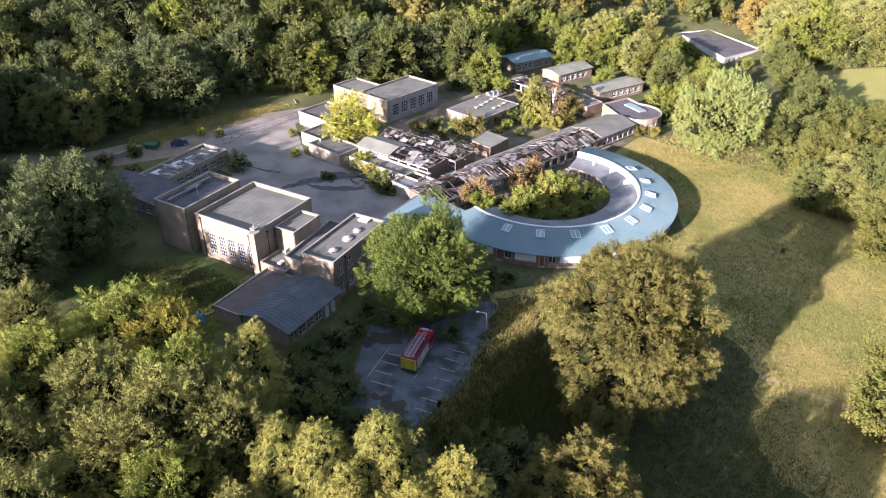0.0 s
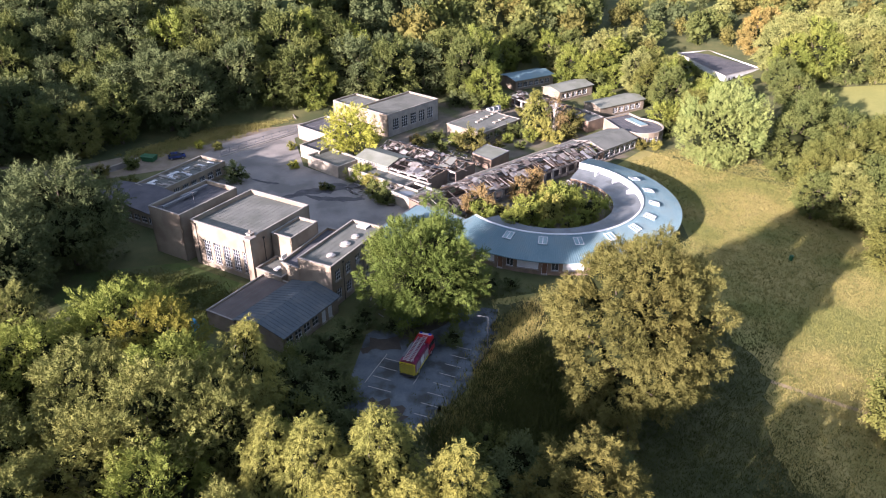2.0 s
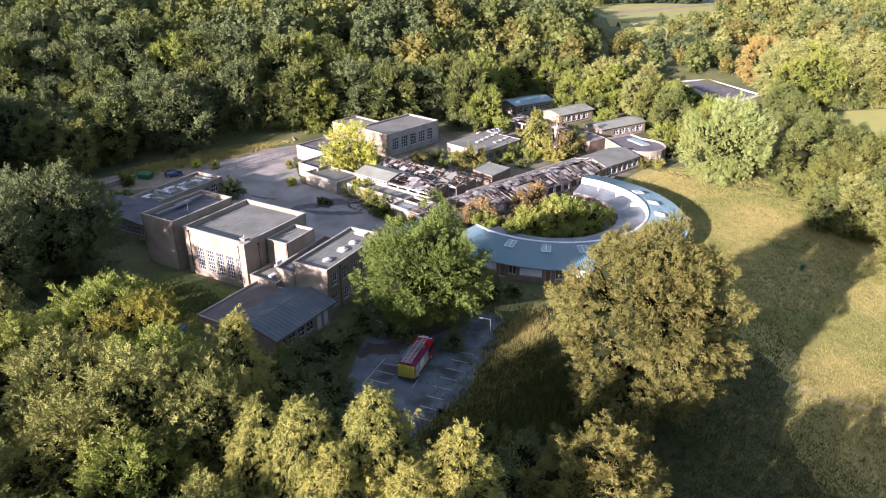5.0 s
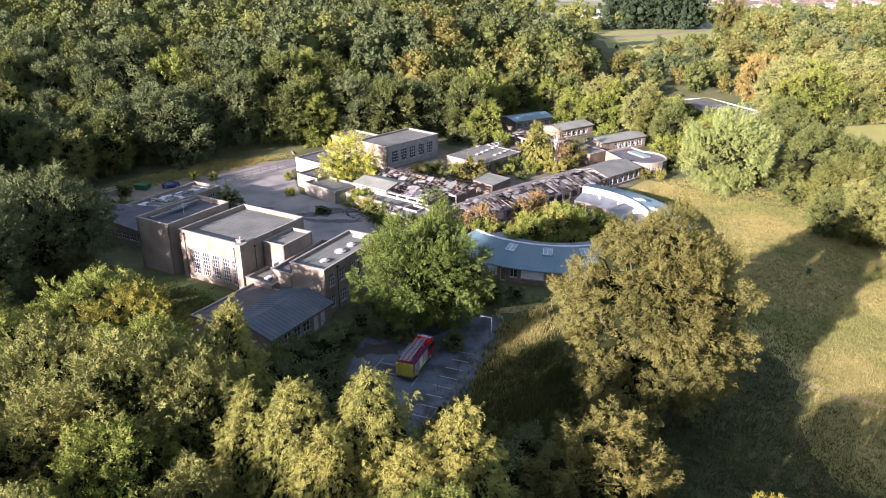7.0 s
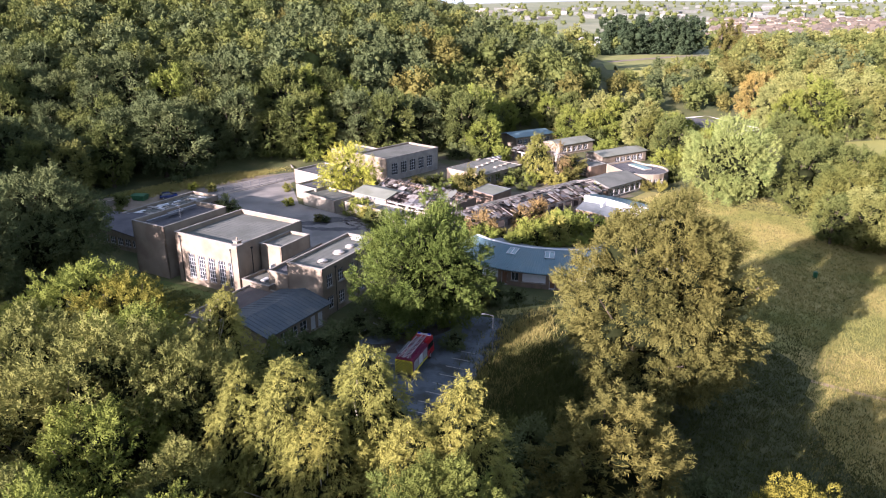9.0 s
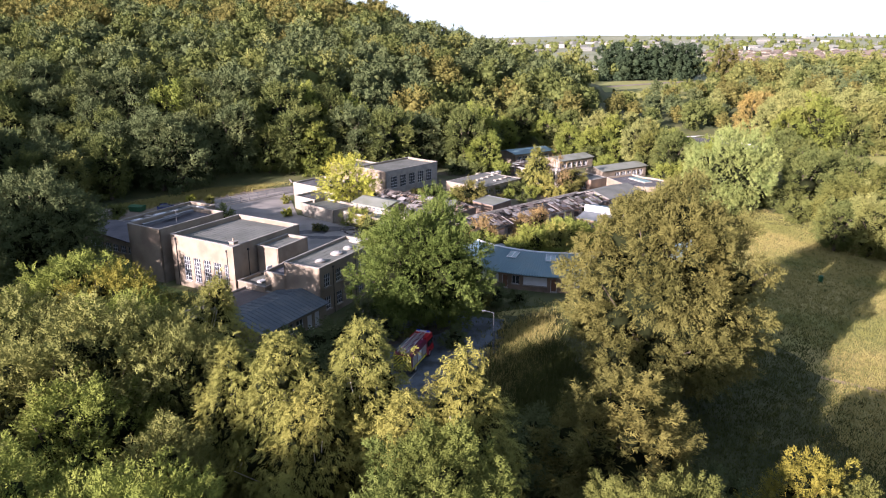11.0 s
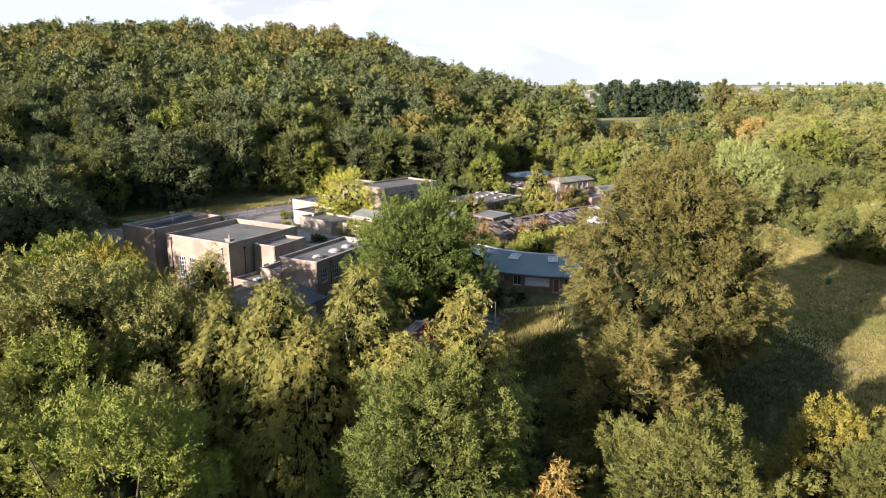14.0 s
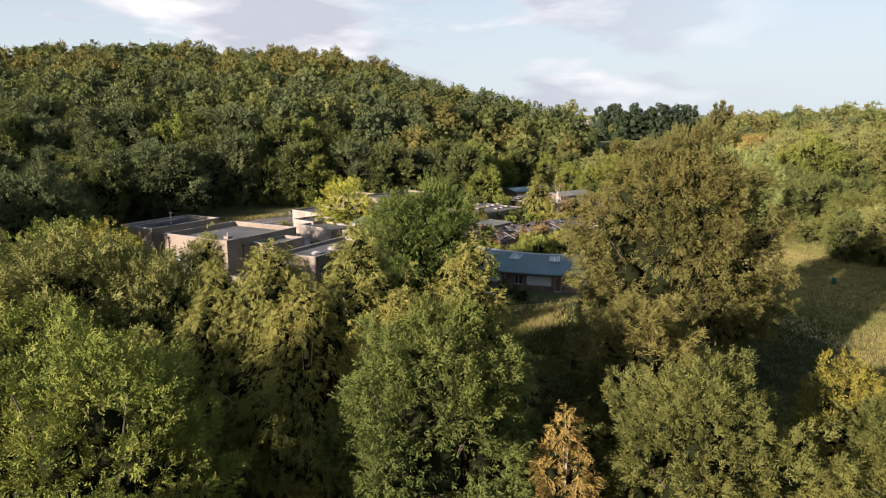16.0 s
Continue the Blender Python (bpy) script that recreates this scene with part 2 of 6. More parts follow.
# asphalt toned darker and bluer for the car park's shade; patches are dirt
MAT["carpark"] = material("shade_toned_asphalt", (0.051, 0.068, 0.084), (0.098, 0.122, 0.138), 0.5, 0.9, 0.3, 14, c=(0.031, 0.036, 0.034), cscale=0.3, camount=0.85)
MAT["turf"] = material("unmown_lawn", (0.040, 0.072, 0.016), (0.075, 0.105, 0.028), 0.4, 0.95, 0.5, 14, c=(0.07, 0.07, 0.03), cscale=0.15, camount=0.6)
MAT["stain"] = material("darker_asphalt", (0.035, 0.036, 0.04), (0.085, 0.086, 0.09), 0.5, 0.85, 0.2, 12)
MAT["grounds"] = material("littered_ground", (0.085, 0.075, 0.055), (0.15, 0.13, 0.10), 0.3, 0.95, 0.4, 12, c=(0.06, 0.075, 0.025), cscale=0.12, camount=0.8)
MAT["litter"] = material("leaf_litter", (0.058, 0.050, 0.040), (0.036, 0.033, 0.028), 0.8, 0.95, 0.4, 8)
MAT["rust"] = material("brown_boarding", (0.16, 0.085, 0.05), (0.11, 0.06, 0.04), 1.2, 0.8)

# ---- mesh tools ----
class Shape:
    """Gathers points and faces in the world's metres."""

    def __init__(self):
        self.v, self.f = [], []

    def face(self, *pts):
        n = len(self.v)
        self.v += [tuple(p) for p in pts]
        self.f.append(tuple(range(n, n + len(pts))))
        return self

    def prism(self, low, high):
        """A closed solid between two rings of as many points, both counter-clockwise from above."""
        n, k = len(self.v), len(low)
        self.v += [tuple(p) for p in low] + [tuple(p) for p in high]
        self.f.append(tuple(range(n + k - 1, n - 1, -1)))
        self.f.append(tuple(range(n + k, n + 2 * k)))
        for i in range(k):
            j = (i + 1) % k
            self.f.append((n + i, n + j, n + k + j, n + k + i))
        return self

    def slab(self, poly, z0, z1):
        return self.prism([(x, y, z0) for x, y in poly], [(x, y, z1) for x, y in poly])

    def bar(self, a, b, w, h=None):
        """A straight square bar from a to b."""
        a, b = Vector(a), Vector(b)
        d = (b - a).normalized()
        up = Vector((0, 0, 1)) if abs(d.z) < 0.9 else Vector((1, 0, 0))
        s = d.cross(up).normalized() * w / 2
        t = s.cross(d).normalized() * (h or w) / 2
        return self.prism([a - s - t, a - s + t, a + s + t, a + s - t], [b - s - t, b - s + t, b + s + t, b + s - t])

    def box(self, c, size, turn=0.0):
        """A box standing on c, turned about z by degrees."""
        ca, sa = math.cos(radians(turn)), math.sin(radians(turn))
        q = [(c[0] + x * ca - y * sa, c[1] + x * sa + y * ca) for x, y in ((-size[0] / 2, -size[1] / 2), (size[0] / 2, -size[1] / 2), (size[0] / 2, size[1] / 2), (-size[0] / 2, size[1] / 2))]
        return self.slab(q, c[2], c[2] + size[2])

    def drum(self, c, r, h, r2=None, n=14):
        r2 = r if r2 is None else r2
        ring = [(math.cos(2 * math.pi * i / n), math.sin(2 * math.pi * i / n)) for i in range(n)]
        return self.prism([(c[0] + r * x, c[1] + r * y, c[2]) for x, y in ring], [(c[0] + r2 * x, c[1] + r2 * y, c[2] + h) for x, y in ring])


def thing(name, at, label, category, group="", kind=""):
    ob = new(name)
    ob.location = at
    ob.empty_display_size = 0.5
    return tagged(ob, label, category, group, kind)


def origin(ob):
    p = Vector(ob.location)
    while ob.parent:
        ob = ob.parent
        p += Vector(ob.location)
    return p


def part(name, shape, mat, parent, label=""):
    """Links a shape given in world metres as one mesh object under its thing or part."""
    o = origin(parent) if parent else Vector((0, 0, 0))
    me = bpy.data.meshes.new(name)
    me.from_pydata([(x - o.x, y - o.y, z - o.z) for x, y, z in shape.v], [], shape.f)
    me.materials.append(MAT[mat])
    ob = new(name, me)
    if parent:
        ob.parent = parent
    return tagged(ob, label)


def rect(s, angle, lu, lv):
    """The four corners west, south, east, north of a block with its south corner at s; angle: the way of the side from south to east."""
    v = Vector((math.cos(radians(angle)), math.sin(radians(angle))))
    u = Vector((v.y, -v.x))
    s = Vector(s)
    return [tuple(s - u * lu), tuple(s), tuple(s + v * lv), tuple(s - u * lu + v * lv)]


def along(p, q, s, out=0.0):
    """The plan point s metres from p towards q, moved outwards."""
    d = (Vector(q) - Vector(p)).normalized()
    return Vector(p) + d * s + Vector((d.y, -d.x)) * out


def wall(parent, p, q, z0, z1, mat="brick", holes=(), thick=0.3, name="wall", frame_mat="white", pane="glass"):
    """A wall from p to q (outside to the right of that way) with openings (s0, s1, z0, z1, columns, rows), each glazed."""
    d = (Vector(q) - Vector(p))
    length = d.length
    ss = sorted({0.0, length, *[x for h in holes for x in h[:2]]})
    zs = sorted({z0, z1, *[x for h in holes for x in h[2:4]]})

    def solid(i, j):
        if not (0 <= i < len(ss) - 1 and 0 <= j < len(zs) - 1):
            return False
        s, z = (ss[i] + ss[i + 1]) / 2, (zs[j] + zs[j + 1]) / 2
        return not any(h[0] < s < h[1] and h[2] < z < h[3] for h in holes)

    sh = Shape()

    def at(s, z, o):
        w = along(p, q, s, -o)
        return (w.x, w.y, z)

    for i in range(len(ss) - 1):
        for j in range(len(zs) - 1):
            if not solid(i, j):
                continue
            a, b, lo, hi, t = ss[i], ss[i + 1], zs[j], zs[j + 1], thick
            sh.face(at(a, lo, 0), at(b, lo, 0), at(b, hi, 0), at(a, hi, 0))
            sh.face(at(b, lo, t), at(a, lo, t), at(a, hi, t), at(b, hi, t))
            if not solid(i - 1, j):
                sh.face(at(a, lo, t), at(a, lo, 0), at(a, hi, 0), at(a, hi, t))
            if not solid(i + 1, j):
                sh.face(at(b, lo, 0), at(b, lo, t), at(b, hi, t), at(b, hi, 0))
            if not solid(i, j - 1):
                sh.face(at(a, lo, t), at(b, lo, t), at(b, lo, 0), at(a, lo, 0))
            if not solid(i, j + 1):
                sh.face(at(a, hi, 0), at(b, hi, 0), at(b, hi, t), at(a, hi, t))
    w = part(name, sh, mat, parent)
    for h in holes:
        if len(h) > 4:
            window(parent, p, q, h, frame_mat, h[6] if len(h) > 6 else pane)
    return w


def window(parent, p, q, h, frame_mat="white", pane="glass"):
    s0, s1, z0, z1, cols, rows = h[:6]
    fr = Shape()

    def at(s, z, o):
        w = along(p, q, s, -o)
        return (w.x, w.y, z)

    wide = 0.06
    for i in range(cols + 1):
        s = s0 + (s1 - s0) * i / cols
        s = min(max(s, s0 + wide / 2), s1 - wide / 2)
        fr.bar(at(s, z0, 0.14), at(s, z1, 0.14), wide)
    for j in range(rows + 1):
        z = z0 + (z1 - z0) * j / rows
        z = min(max(z, z0 + wide / 2), z1 - wide / 2)
        fr.bar(at(s0, z, 0.145), at(s1, z, 0.145), wide)
    win = part("window", fr, frame_mat, parent, "painted window frame with glazing bars")
    gl = Shape().face(at(s0, z0, 0.16), at(s1, z0, 0.16), at(s1, z1, 0.16), at(s0, z1, 0.16))
    part("pane", gl, pane, win, "")
    sill = Shape()
    a, b = at(s0 - 0.08, z0 - 0.06, -0.06), at(s1 + 0.08, z0 - 0.06, -0.06)
    sill.bar(a, b, 0.22, 0.1)
    part("sill", sill, "concrete", win)
    return win


def inset(poly, d):
    """A convex ring moved inwards by d."""
    n, out = len(poly), []
    for i in range(n):
        a, b, c = Vector(poly[i - 1]), Vector(poly[i]), Vector(poly[(i + 1) % n])
        d1, d2 = (b - a).normalized(), (c - b).normalized()
        n1, n2 = Vector((-d1.y, d1.x)), Vector((-d2.y, d2.x))
        k = d / max(0.2, 1 + n1.dot(n2))
        w = b + (n1 + n2) * k
        out.append((w.x, w.y))
    return out


def felt_laps(parent, ring, z, mat, step=1.0):
    """The raised laps between the strips of felt, along the longer way of a convex roof."""
    P = [Vector(p) for p in ring]
    e = max(((P[(i + 1) % len(P)] - P[i]) for i in range(len(P))), key=lambda v: v.length).normalized()
    o = Vector((-e.y, e.x))
    lo, hi = min(p.dot(o) for p in P), max(p.dot(o) for p in P)
    k = lo + step * 0.6
    while k < hi - 0.3:
        cut = []
        for i in range(len(P)):
            a, b = P[i], P[(i + 1) % len(P)]
            u, v = a.dot(o) - k, b.dot(o) - k
            if u * v < 0:
                cut.append(a.lerp(b, u / (u - v)))
        if len(cut) == 2 and (cut[1] - cut[0]).length > 1.5:
            p, q = cut[0].lerp(cut[1], 0.02), cut[0].lerp(cut[1], 0.98)
            part("felt_lap", Shape().bar((p.x, p.y, z + 0.006), (q.x, q.y, z + 0.006), 0.07, 0.022), "lap", parent)
        k += step


def flat_block(name, poly, z1, label, category, holes=None, mat="brick", roof="felt", parapet=0.45, coping="concrete", z0=-0.3, mats=None, lip=0.24):
    """A flat-roofed block: walls with openings, a roof deck below a parapet, and its coping, side by side."""
    cx, cy = sum(p[0] for p in poly) / len(poly), sum(p[1] for p in poly) / len(poly)
    t = thing(name, (cx, cy, 0), label, category)
    holes, mats = holes or {}, mats or {}
    n = len(poly)
    inner = inset(poly, lip)
    outer = inset(poly, -0.06)
    for i in range(n):
        p, q = poly[i], poly[(i + 1) % n]
        wall(t, p, q, z0, z1 - 0.1, mats.get(i, mat), holes.get(i, ()))
        j = (i + 1) % n
        part("coping", Shape().prism([(*outer[i], z1 - 0.098), (*outer[j], z1 - 0.098), (*inner[j], z1 - 0.098), (*inner[i], z1 - 0.098)],
                                     [(*outer[i], z1), (*outer[j], z1), (*inner[j], z1), (*inner[i], z1)]), coping, t, "pale concrete coping")
    deck = inset(poly, 0.28)
    rf = part("roof", Shape().slab(deck, z1 - parapet - 0.25, z1 - parapet), roof, t, "grey roofing felt")
    if "felt" in roof:
        felt_laps(rf, deck, z1 - parapet, roof)
    return t


def gable_block(name, poly, eave, ridge, label, category, holes=None, mat="brick", roof="metalroof", over=0.35, mid=0.5, z0=-0.3, eave2=None, ribs=0.0, mats=None, along_v=True):
    """A block with a shallow two-sided roof whose ridge runs from side 0 to side 2; mid: where the ridge lies across."""
    cx, cy = sum(p[0] for p in poly) / 4, sum(p[1] for p in poly) / 4
    t = thing(name, (cx, cy, 0), label, category)
    holes, mats = holes or {}, mats or {}
    e2 = eave if eave2 is None else eave2
    W, S, E, N = [Vector(p) for p in poly]
    for i in range(4):
        p, q = poly[i], poly[(i + 1) % 4]
        wall(t, p, q, z0, eave if i != 3 else e2, mats.get(i, mat), holes.get(i, ()))
    for a, b, flip in ((W, S, 0), (N, E, 1)):
        m = a.lerp(b, mid)
        d = (E - S).normalized() * (0.28 if not flip else -0.28)
        g = Shape()
        tri = [(a, e2), (b, eave), (m, ridge - 0.1)]
        lo = [(p.x, p.y, z) for p, z in tri]
        hi = [(p.x + d.x, p.y + d.y, z) for p, z in tri]
        g.v = lo + hi
        g.f = [(0, 1, 2), (5, 4, 3), (0, 3, 4, 1), (1, 4, 5, 2), (2, 5, 3, 0)]
        part("gable", g, mats.get(0, mat), t)
    v = (E - S).normalized() * over
    u = (S - W).normalized() * over
    for side in (0, 1):
        if side == 0:
            a0, a1, ez, uu = S, E, eave, u
        else:
            a0, a1, ez, uu = W, N, e2, -u
        r0, r1 = W.lerp(S, mid) - v, N.lerp(E, mid) + v
        b0, b1 = a0 + uu - v, a1 + uu + v
        slope = (ridge - ez) / max(0.1, (a0 - W.lerp(S, mid)).length)
        zb = ez - slope * over + 0.1
        quad = [(r0, ridge), (b0, zb), (b1, zb), (r1, ridge)] if side == 0 else [(b0, zb), (r0, ridge), (r1, ridge), (b1, zb)]
        sh = Shape().prism([(p.x, p.y, z) for p, z in quad], [(p.x, p.y, z + 0.12) for p, z in quad])
        rp = part("roof_slope", sh, roof, t)
        if ribs:
            L = (r1 - r0).length
            k = int(L / ribs)
            rb = Shape()
            for i in range(k + 1):
                f = i / k
                p0, p1 = r0.lerp(r1, f), b0.lerp(b1, f)
                rb.bar((p0.x, p0.y, ridge + 0.14), (p1.x, p1.y, zb + 0.14), 0.07, 0.06)
            part("rib", rb, roof, rp)
    return t

# ---- ground ----
CREST = [(-420, 360, 47), (-260, 385, 47), (-140, 385, 49), (-45, 405, 46), (-18, 402, 36), (18, 400, 22), (40, 405, 8), (60, 412, 2), (140, 460, 2)]


def ease(a, b, x):
    t = np.clip((x - a) / (b - a), 0, 1)
    return t * t * (3 - 2 * t)


def rise(x, y):
    """The ground's height: level round the school, a wooded hill behind, a lower rise to the east, an unseen one added
    to the west for shade.
    """
    x, y = np.asarray(x, float), np.asarray(y, float)
    best, h = np.full(np.broadcast(x, y).shape, 1e9), np.zeros(np.broadcast(x, y).shape)
    for (x0, y0, z0), (x1, y1, z1) in zip(CREST[:-1], CREST[1:]):
        dx, dy = x1 - x0, y1 - y0
        t = np.clip(((x - x0) * dx + (y - y0) * dy) / (dx * dx + dy * dy), 0, 1)
        d = np.hypot(x - x0 - t * dx, y - y0 - t * dy)
        z = z0 + t * (z1 - z0)
        d = d / np.clip(215 - (x0 + t * dx + 60) * 0.75, 90, 215)
        h = np.where(d < best, z, h)
        best = np.minimum(best, d)
    k = np.clip(1 - best, 0, 1)
    hill = h * k ** 0.85 * ease(0.0, 0.12, k) * ease(0, 60, y - 234 + np.clip(15 - x, 0, 200))
    east = 17 * np.exp(-(((x - 190) / 75) ** 2 + ((y - 300) / 75) ** 2))
    far = 9 * ease(305, 375, y) * ease(25, 85, x) * (1 - ease(560, 760, y)) + 26 * ease(2200, 4000, np.hypot(x, y)) * (0.6 + 0.4 * np.sin(x / 420.0 + y / 900.0))
    # unseen western ridge added to throw shade on the hill's foot
    t = np.clip(((x + 150) * -45 + (y - 40) * 90) / (45 ** 2 + 90 ** 2), 0, 1.6)
    west = 15 * np.exp(-(np.hypot(x + 150 + 45 * t, y - 40 - 90 * t) / 30) ** 2)
    return hill + east + far + west


def ground():
    def steps(*spec):
        out = []
        for a, b, n in spec:
            out += list(np.linspace(a, b, n, endpoint=False))
        return np.array(out + [spec[-1][1]])

    xs = steps((-4600, -1000, 10), (-1000, -450, 12), (-450, -130, 32), (-130, 140, 68), (140, 450, 30), (450, 1000, 14), (1000, 4600, 12))
    ys = steps((-1500, -200, 8), (-200, 40, 20), (40, 260, 60), (260, 560, 34), (560, 1200, 16), (1200, 4600, 18))
    X, Y = np.meshgrid(xs, ys)
    Z = rise(X, Y)
    nx, ny = len(xs), len(ys)
    v = np.stack([X.ravel(), Y.ravel(), Z.ravel()], 1)
    i = np.arange(nx * ny).reshape(ny, nx)
    f = np.stack([i[:-1, :-1].ravel(), i[:-1, 1:].ravel(), i[1:, 1:].ravel(), i[1:, :-1].ravel()], 1)
    me = bpy.data.meshes.new("ground")
    me.from_pydata(v.tolist(), [], f.tolist())
    me.materials.append(MAT["grass"])
    me.materials.append(MAT["farfield"])
    for p in me.polygons:
        p.use_smooth = True
        p.material_index = 1 if p.center.y > 470 else 0
    tagged(new("ground", me), "rough grassy ground rising to a wooded hill", "ground", kind="structure")


ground()


def sheet(name, poly, z, mat, label, category, thick=0.05):
    ob = part(name, Shape().slab(poly, z - thick, z), mat, None)
    return tagged(ob, label, category, kind="structure")


sheet("yard", [(-64, 160), (-49, 148), (-38, 128), (-8, 108), (-1, 130), (-10, 138), (-24, 152), (-34, 160), (-40, 180), (-31, 193), (-36, 199), (-58, 176)], 0.05, "asphalt", "cracked grey asphalt school yard", "yard")
sheet("car_park", [(-14, 73), (-4.5, 67.5), (3.5, 77), (8.5, 90), (9, 97), (-2, 100), (-12, 90)], 0.05, "carpark", "worn asphalt car park with bay lines", "car park")
sheet("school_grounds", [(-39, 182), (-30, 160), (-6, 129), (6, 119), (30, 120), (36, 140), (30, 158), (46, 166), (60, 172), (62, 190), (62, 212), (52, 228), (38, 244), (16, 240), (8, 214), (-12, 210), (-34, 200)], 0.025, "grounds", "littered earth and weeds between the school blocks", "ground")
sheet("track", [(-130, 150), (-90, 147), (-66, 158), (-40, 192), (-28, 203), (-33, 208), (-56, 184), (-72, 172), (-92, 158), (-130, 162)], 0.035, "track", "dusty gravel track beside the wood", "track")
sheet("field", [(8, 100), (9, 92), (4.2, 78), (-3, 67), (8, 40), (30, 20), (120, 20), (120, 90), (84, 110), (86, 150), (68, 180), (52, 172), (40, 158), (50, 140), (48, 120), (30, 106)], 0.03, "dry", "dry straw-coloured meadow beside the crescent building", "meadow")


def drape(name, x0, x1, y0, y1, step, keep, mat, label, category, lift=0.12):
    """A patch of ground cover that follows the slopes."""
    xs, ys = np.arange(x0, x1 + step, step), np.arange(y0, y1 + step, step)
    X, Y = np.meshgrid(xs, ys)
    Z = rise(X, Y) + lift
    nx, ny = len(xs), len(ys)
    i = np.arange(nx * ny).reshape(ny, nx)
    f = [q for q in np.stack([i[:-1, :-1].ravel(), i[:-1, 1:].ravel(), i[1:, 1:].ravel(), i[1:, :-1].ravel()], 1).tolist() if keep(X.ravel()[q[0]], Y.ravel()[q[0]])]
    me = bpy.data.meshes.new(name)
    me.from_pydata(np.stack([X.ravel(), Y.ravel(), Z.ravel()], 1).tolist(), [], f)
    me.materials.append(MAT[mat])
    return tagged(new(name, me), label, category, kind="structure")


drape("far_field", 98, 190, 160, 226, 4, lambda x, y: 168 < y < 219 and x > 103 + 0.05 * (y - 170), "lawn", "mown playing field between the woods", "field")
drape("park_clearing", 74, 190, 306, 466, 6, lambda x, y: 74 + 0.12 * (y - 306) < x < 190 - 0.2 * abs(y - 380), "lawn", "open parkland clearing beyond the wood", "field")
drape("park_path", 94, 170, 404, 462, 2, lambda x, y: abs(y - 414 - 0.75 * (x - 98)) < 4.5, "track", "pale path across the clearing", "path", 0.2)
sheet("lawn", [(-66, 108), (-56, 111), (-48, 112.5), (-33.5, 104.2), (-31, 98), (-36, 90), (-45, 87), (-58, 93), (-66, 100)], 0.03, "turf", "shaded green lawn below the hall windows", "lawn", 0.02)


def ragged(poly, amp, seed, step=2.0):
    """The same outline with an uneven edge."""
    rng = random.Random(seed)
    out = []
    for (x0, y0), (x1, y1) in zip(poly, poly[1:] + poly[:1]):
        n = max(1, int(math.hypot(x1 - x0, y1 - y0) / step))
        for i in range(n):
            f = i / n
            out.append((x0 + (x1 - x0) * f + rng.uniform(-amp, amp) * 0.5, y0 + (y1 - y0) * f + rng.uniform(-amp, amp) * 0.5))
    return out


def smear(name, pts, mat, label, category, z=0.056, seed=3, wob=0.5):
    """A flat patch with an uneven edge along a line of stations (x, y, half width)."""
    rng = random.Random(seed)
    L, R = [], []
    for (x0, y0, w0), (x1, y1, w1) in zip(pts[:-1], pts[1:]):
        d = Vector((x1 - x0, y1 - y0)).normalized()
        n = Vector((-d.y, d.x))
        for k in range(5):
            f = k / 5
            p, w = Vector((x0, y0)).lerp(Vector((x1, y1)), f), w0 + (w1 - w0) * f
            L.append(tuple(p + n * (w + rng.uniform(-wob, wob) * w)))
            R.append(tuple(p - n * (w + rng.uniform(-wob, wob) * w)))
    sheet(name, R + L[::-1], z, mat, label, category, 0.004)


# dark flat patches laid over the yard's asphalt
smear("soot_stain", [(-36, 141, 0.4), (-31, 144, 1.4), (-25, 146.5, 2.2), (-19.5, 148.2, 2.0), (-15.5, 150, 1.0)], "stain", "dark uneven patch on the yard", "stain", seed=5)
smear("soot_stain", [(-31, 143, 0.3), (-27, 141, 0.9), (-22, 140.5, 1.1), (-16, 141, 0.5)], "stain", "dark uneven patch on the yard", "stain", seed=6, z=0.061)
smear("soot_stain", [(-45, 152, 0.2), (-41, 150, 0.6), (-37, 149, 0.3)], "stain", "dark uneven patch on the yard", "stain", seed=7)
smear("moss_patch", [(-12.5, 86, 0.6), (-9, 87.5, 1.8), (-5, 91, 1.7), (0, 94.5, 1.2), (3, 96, 0.4)], "litter", "brown fallen leaves and moss on asphalt", "leaf litter", seed=8, wob=0.9)
smear("moss_patch", [(-10, 75, 0.4), (-7.5, 73, 1.4), (-5, 70, 1.2)], "litter", "brown fallen leaves and moss on asphalt", "leaf litter", seed=9, wob=0.9)
# sheet tinted dark where the shade around the beech falls
sheet("lower_meadow", ragged([(8.5, 98), (8.5, 92), (4.2, 78), (-3, 67), (6, 42), (26, 36), (44, 36), (52, 46), (46, 56), (40, 60), (42, 68), (46, 78), (46, 86), (42, 94), (36, 98), (28, 99), (20, 102)], 2.6, 5), 0.05, "shadegrass", "greener grass, darkened for the shade below the tall beech", "meadow", 0.02)

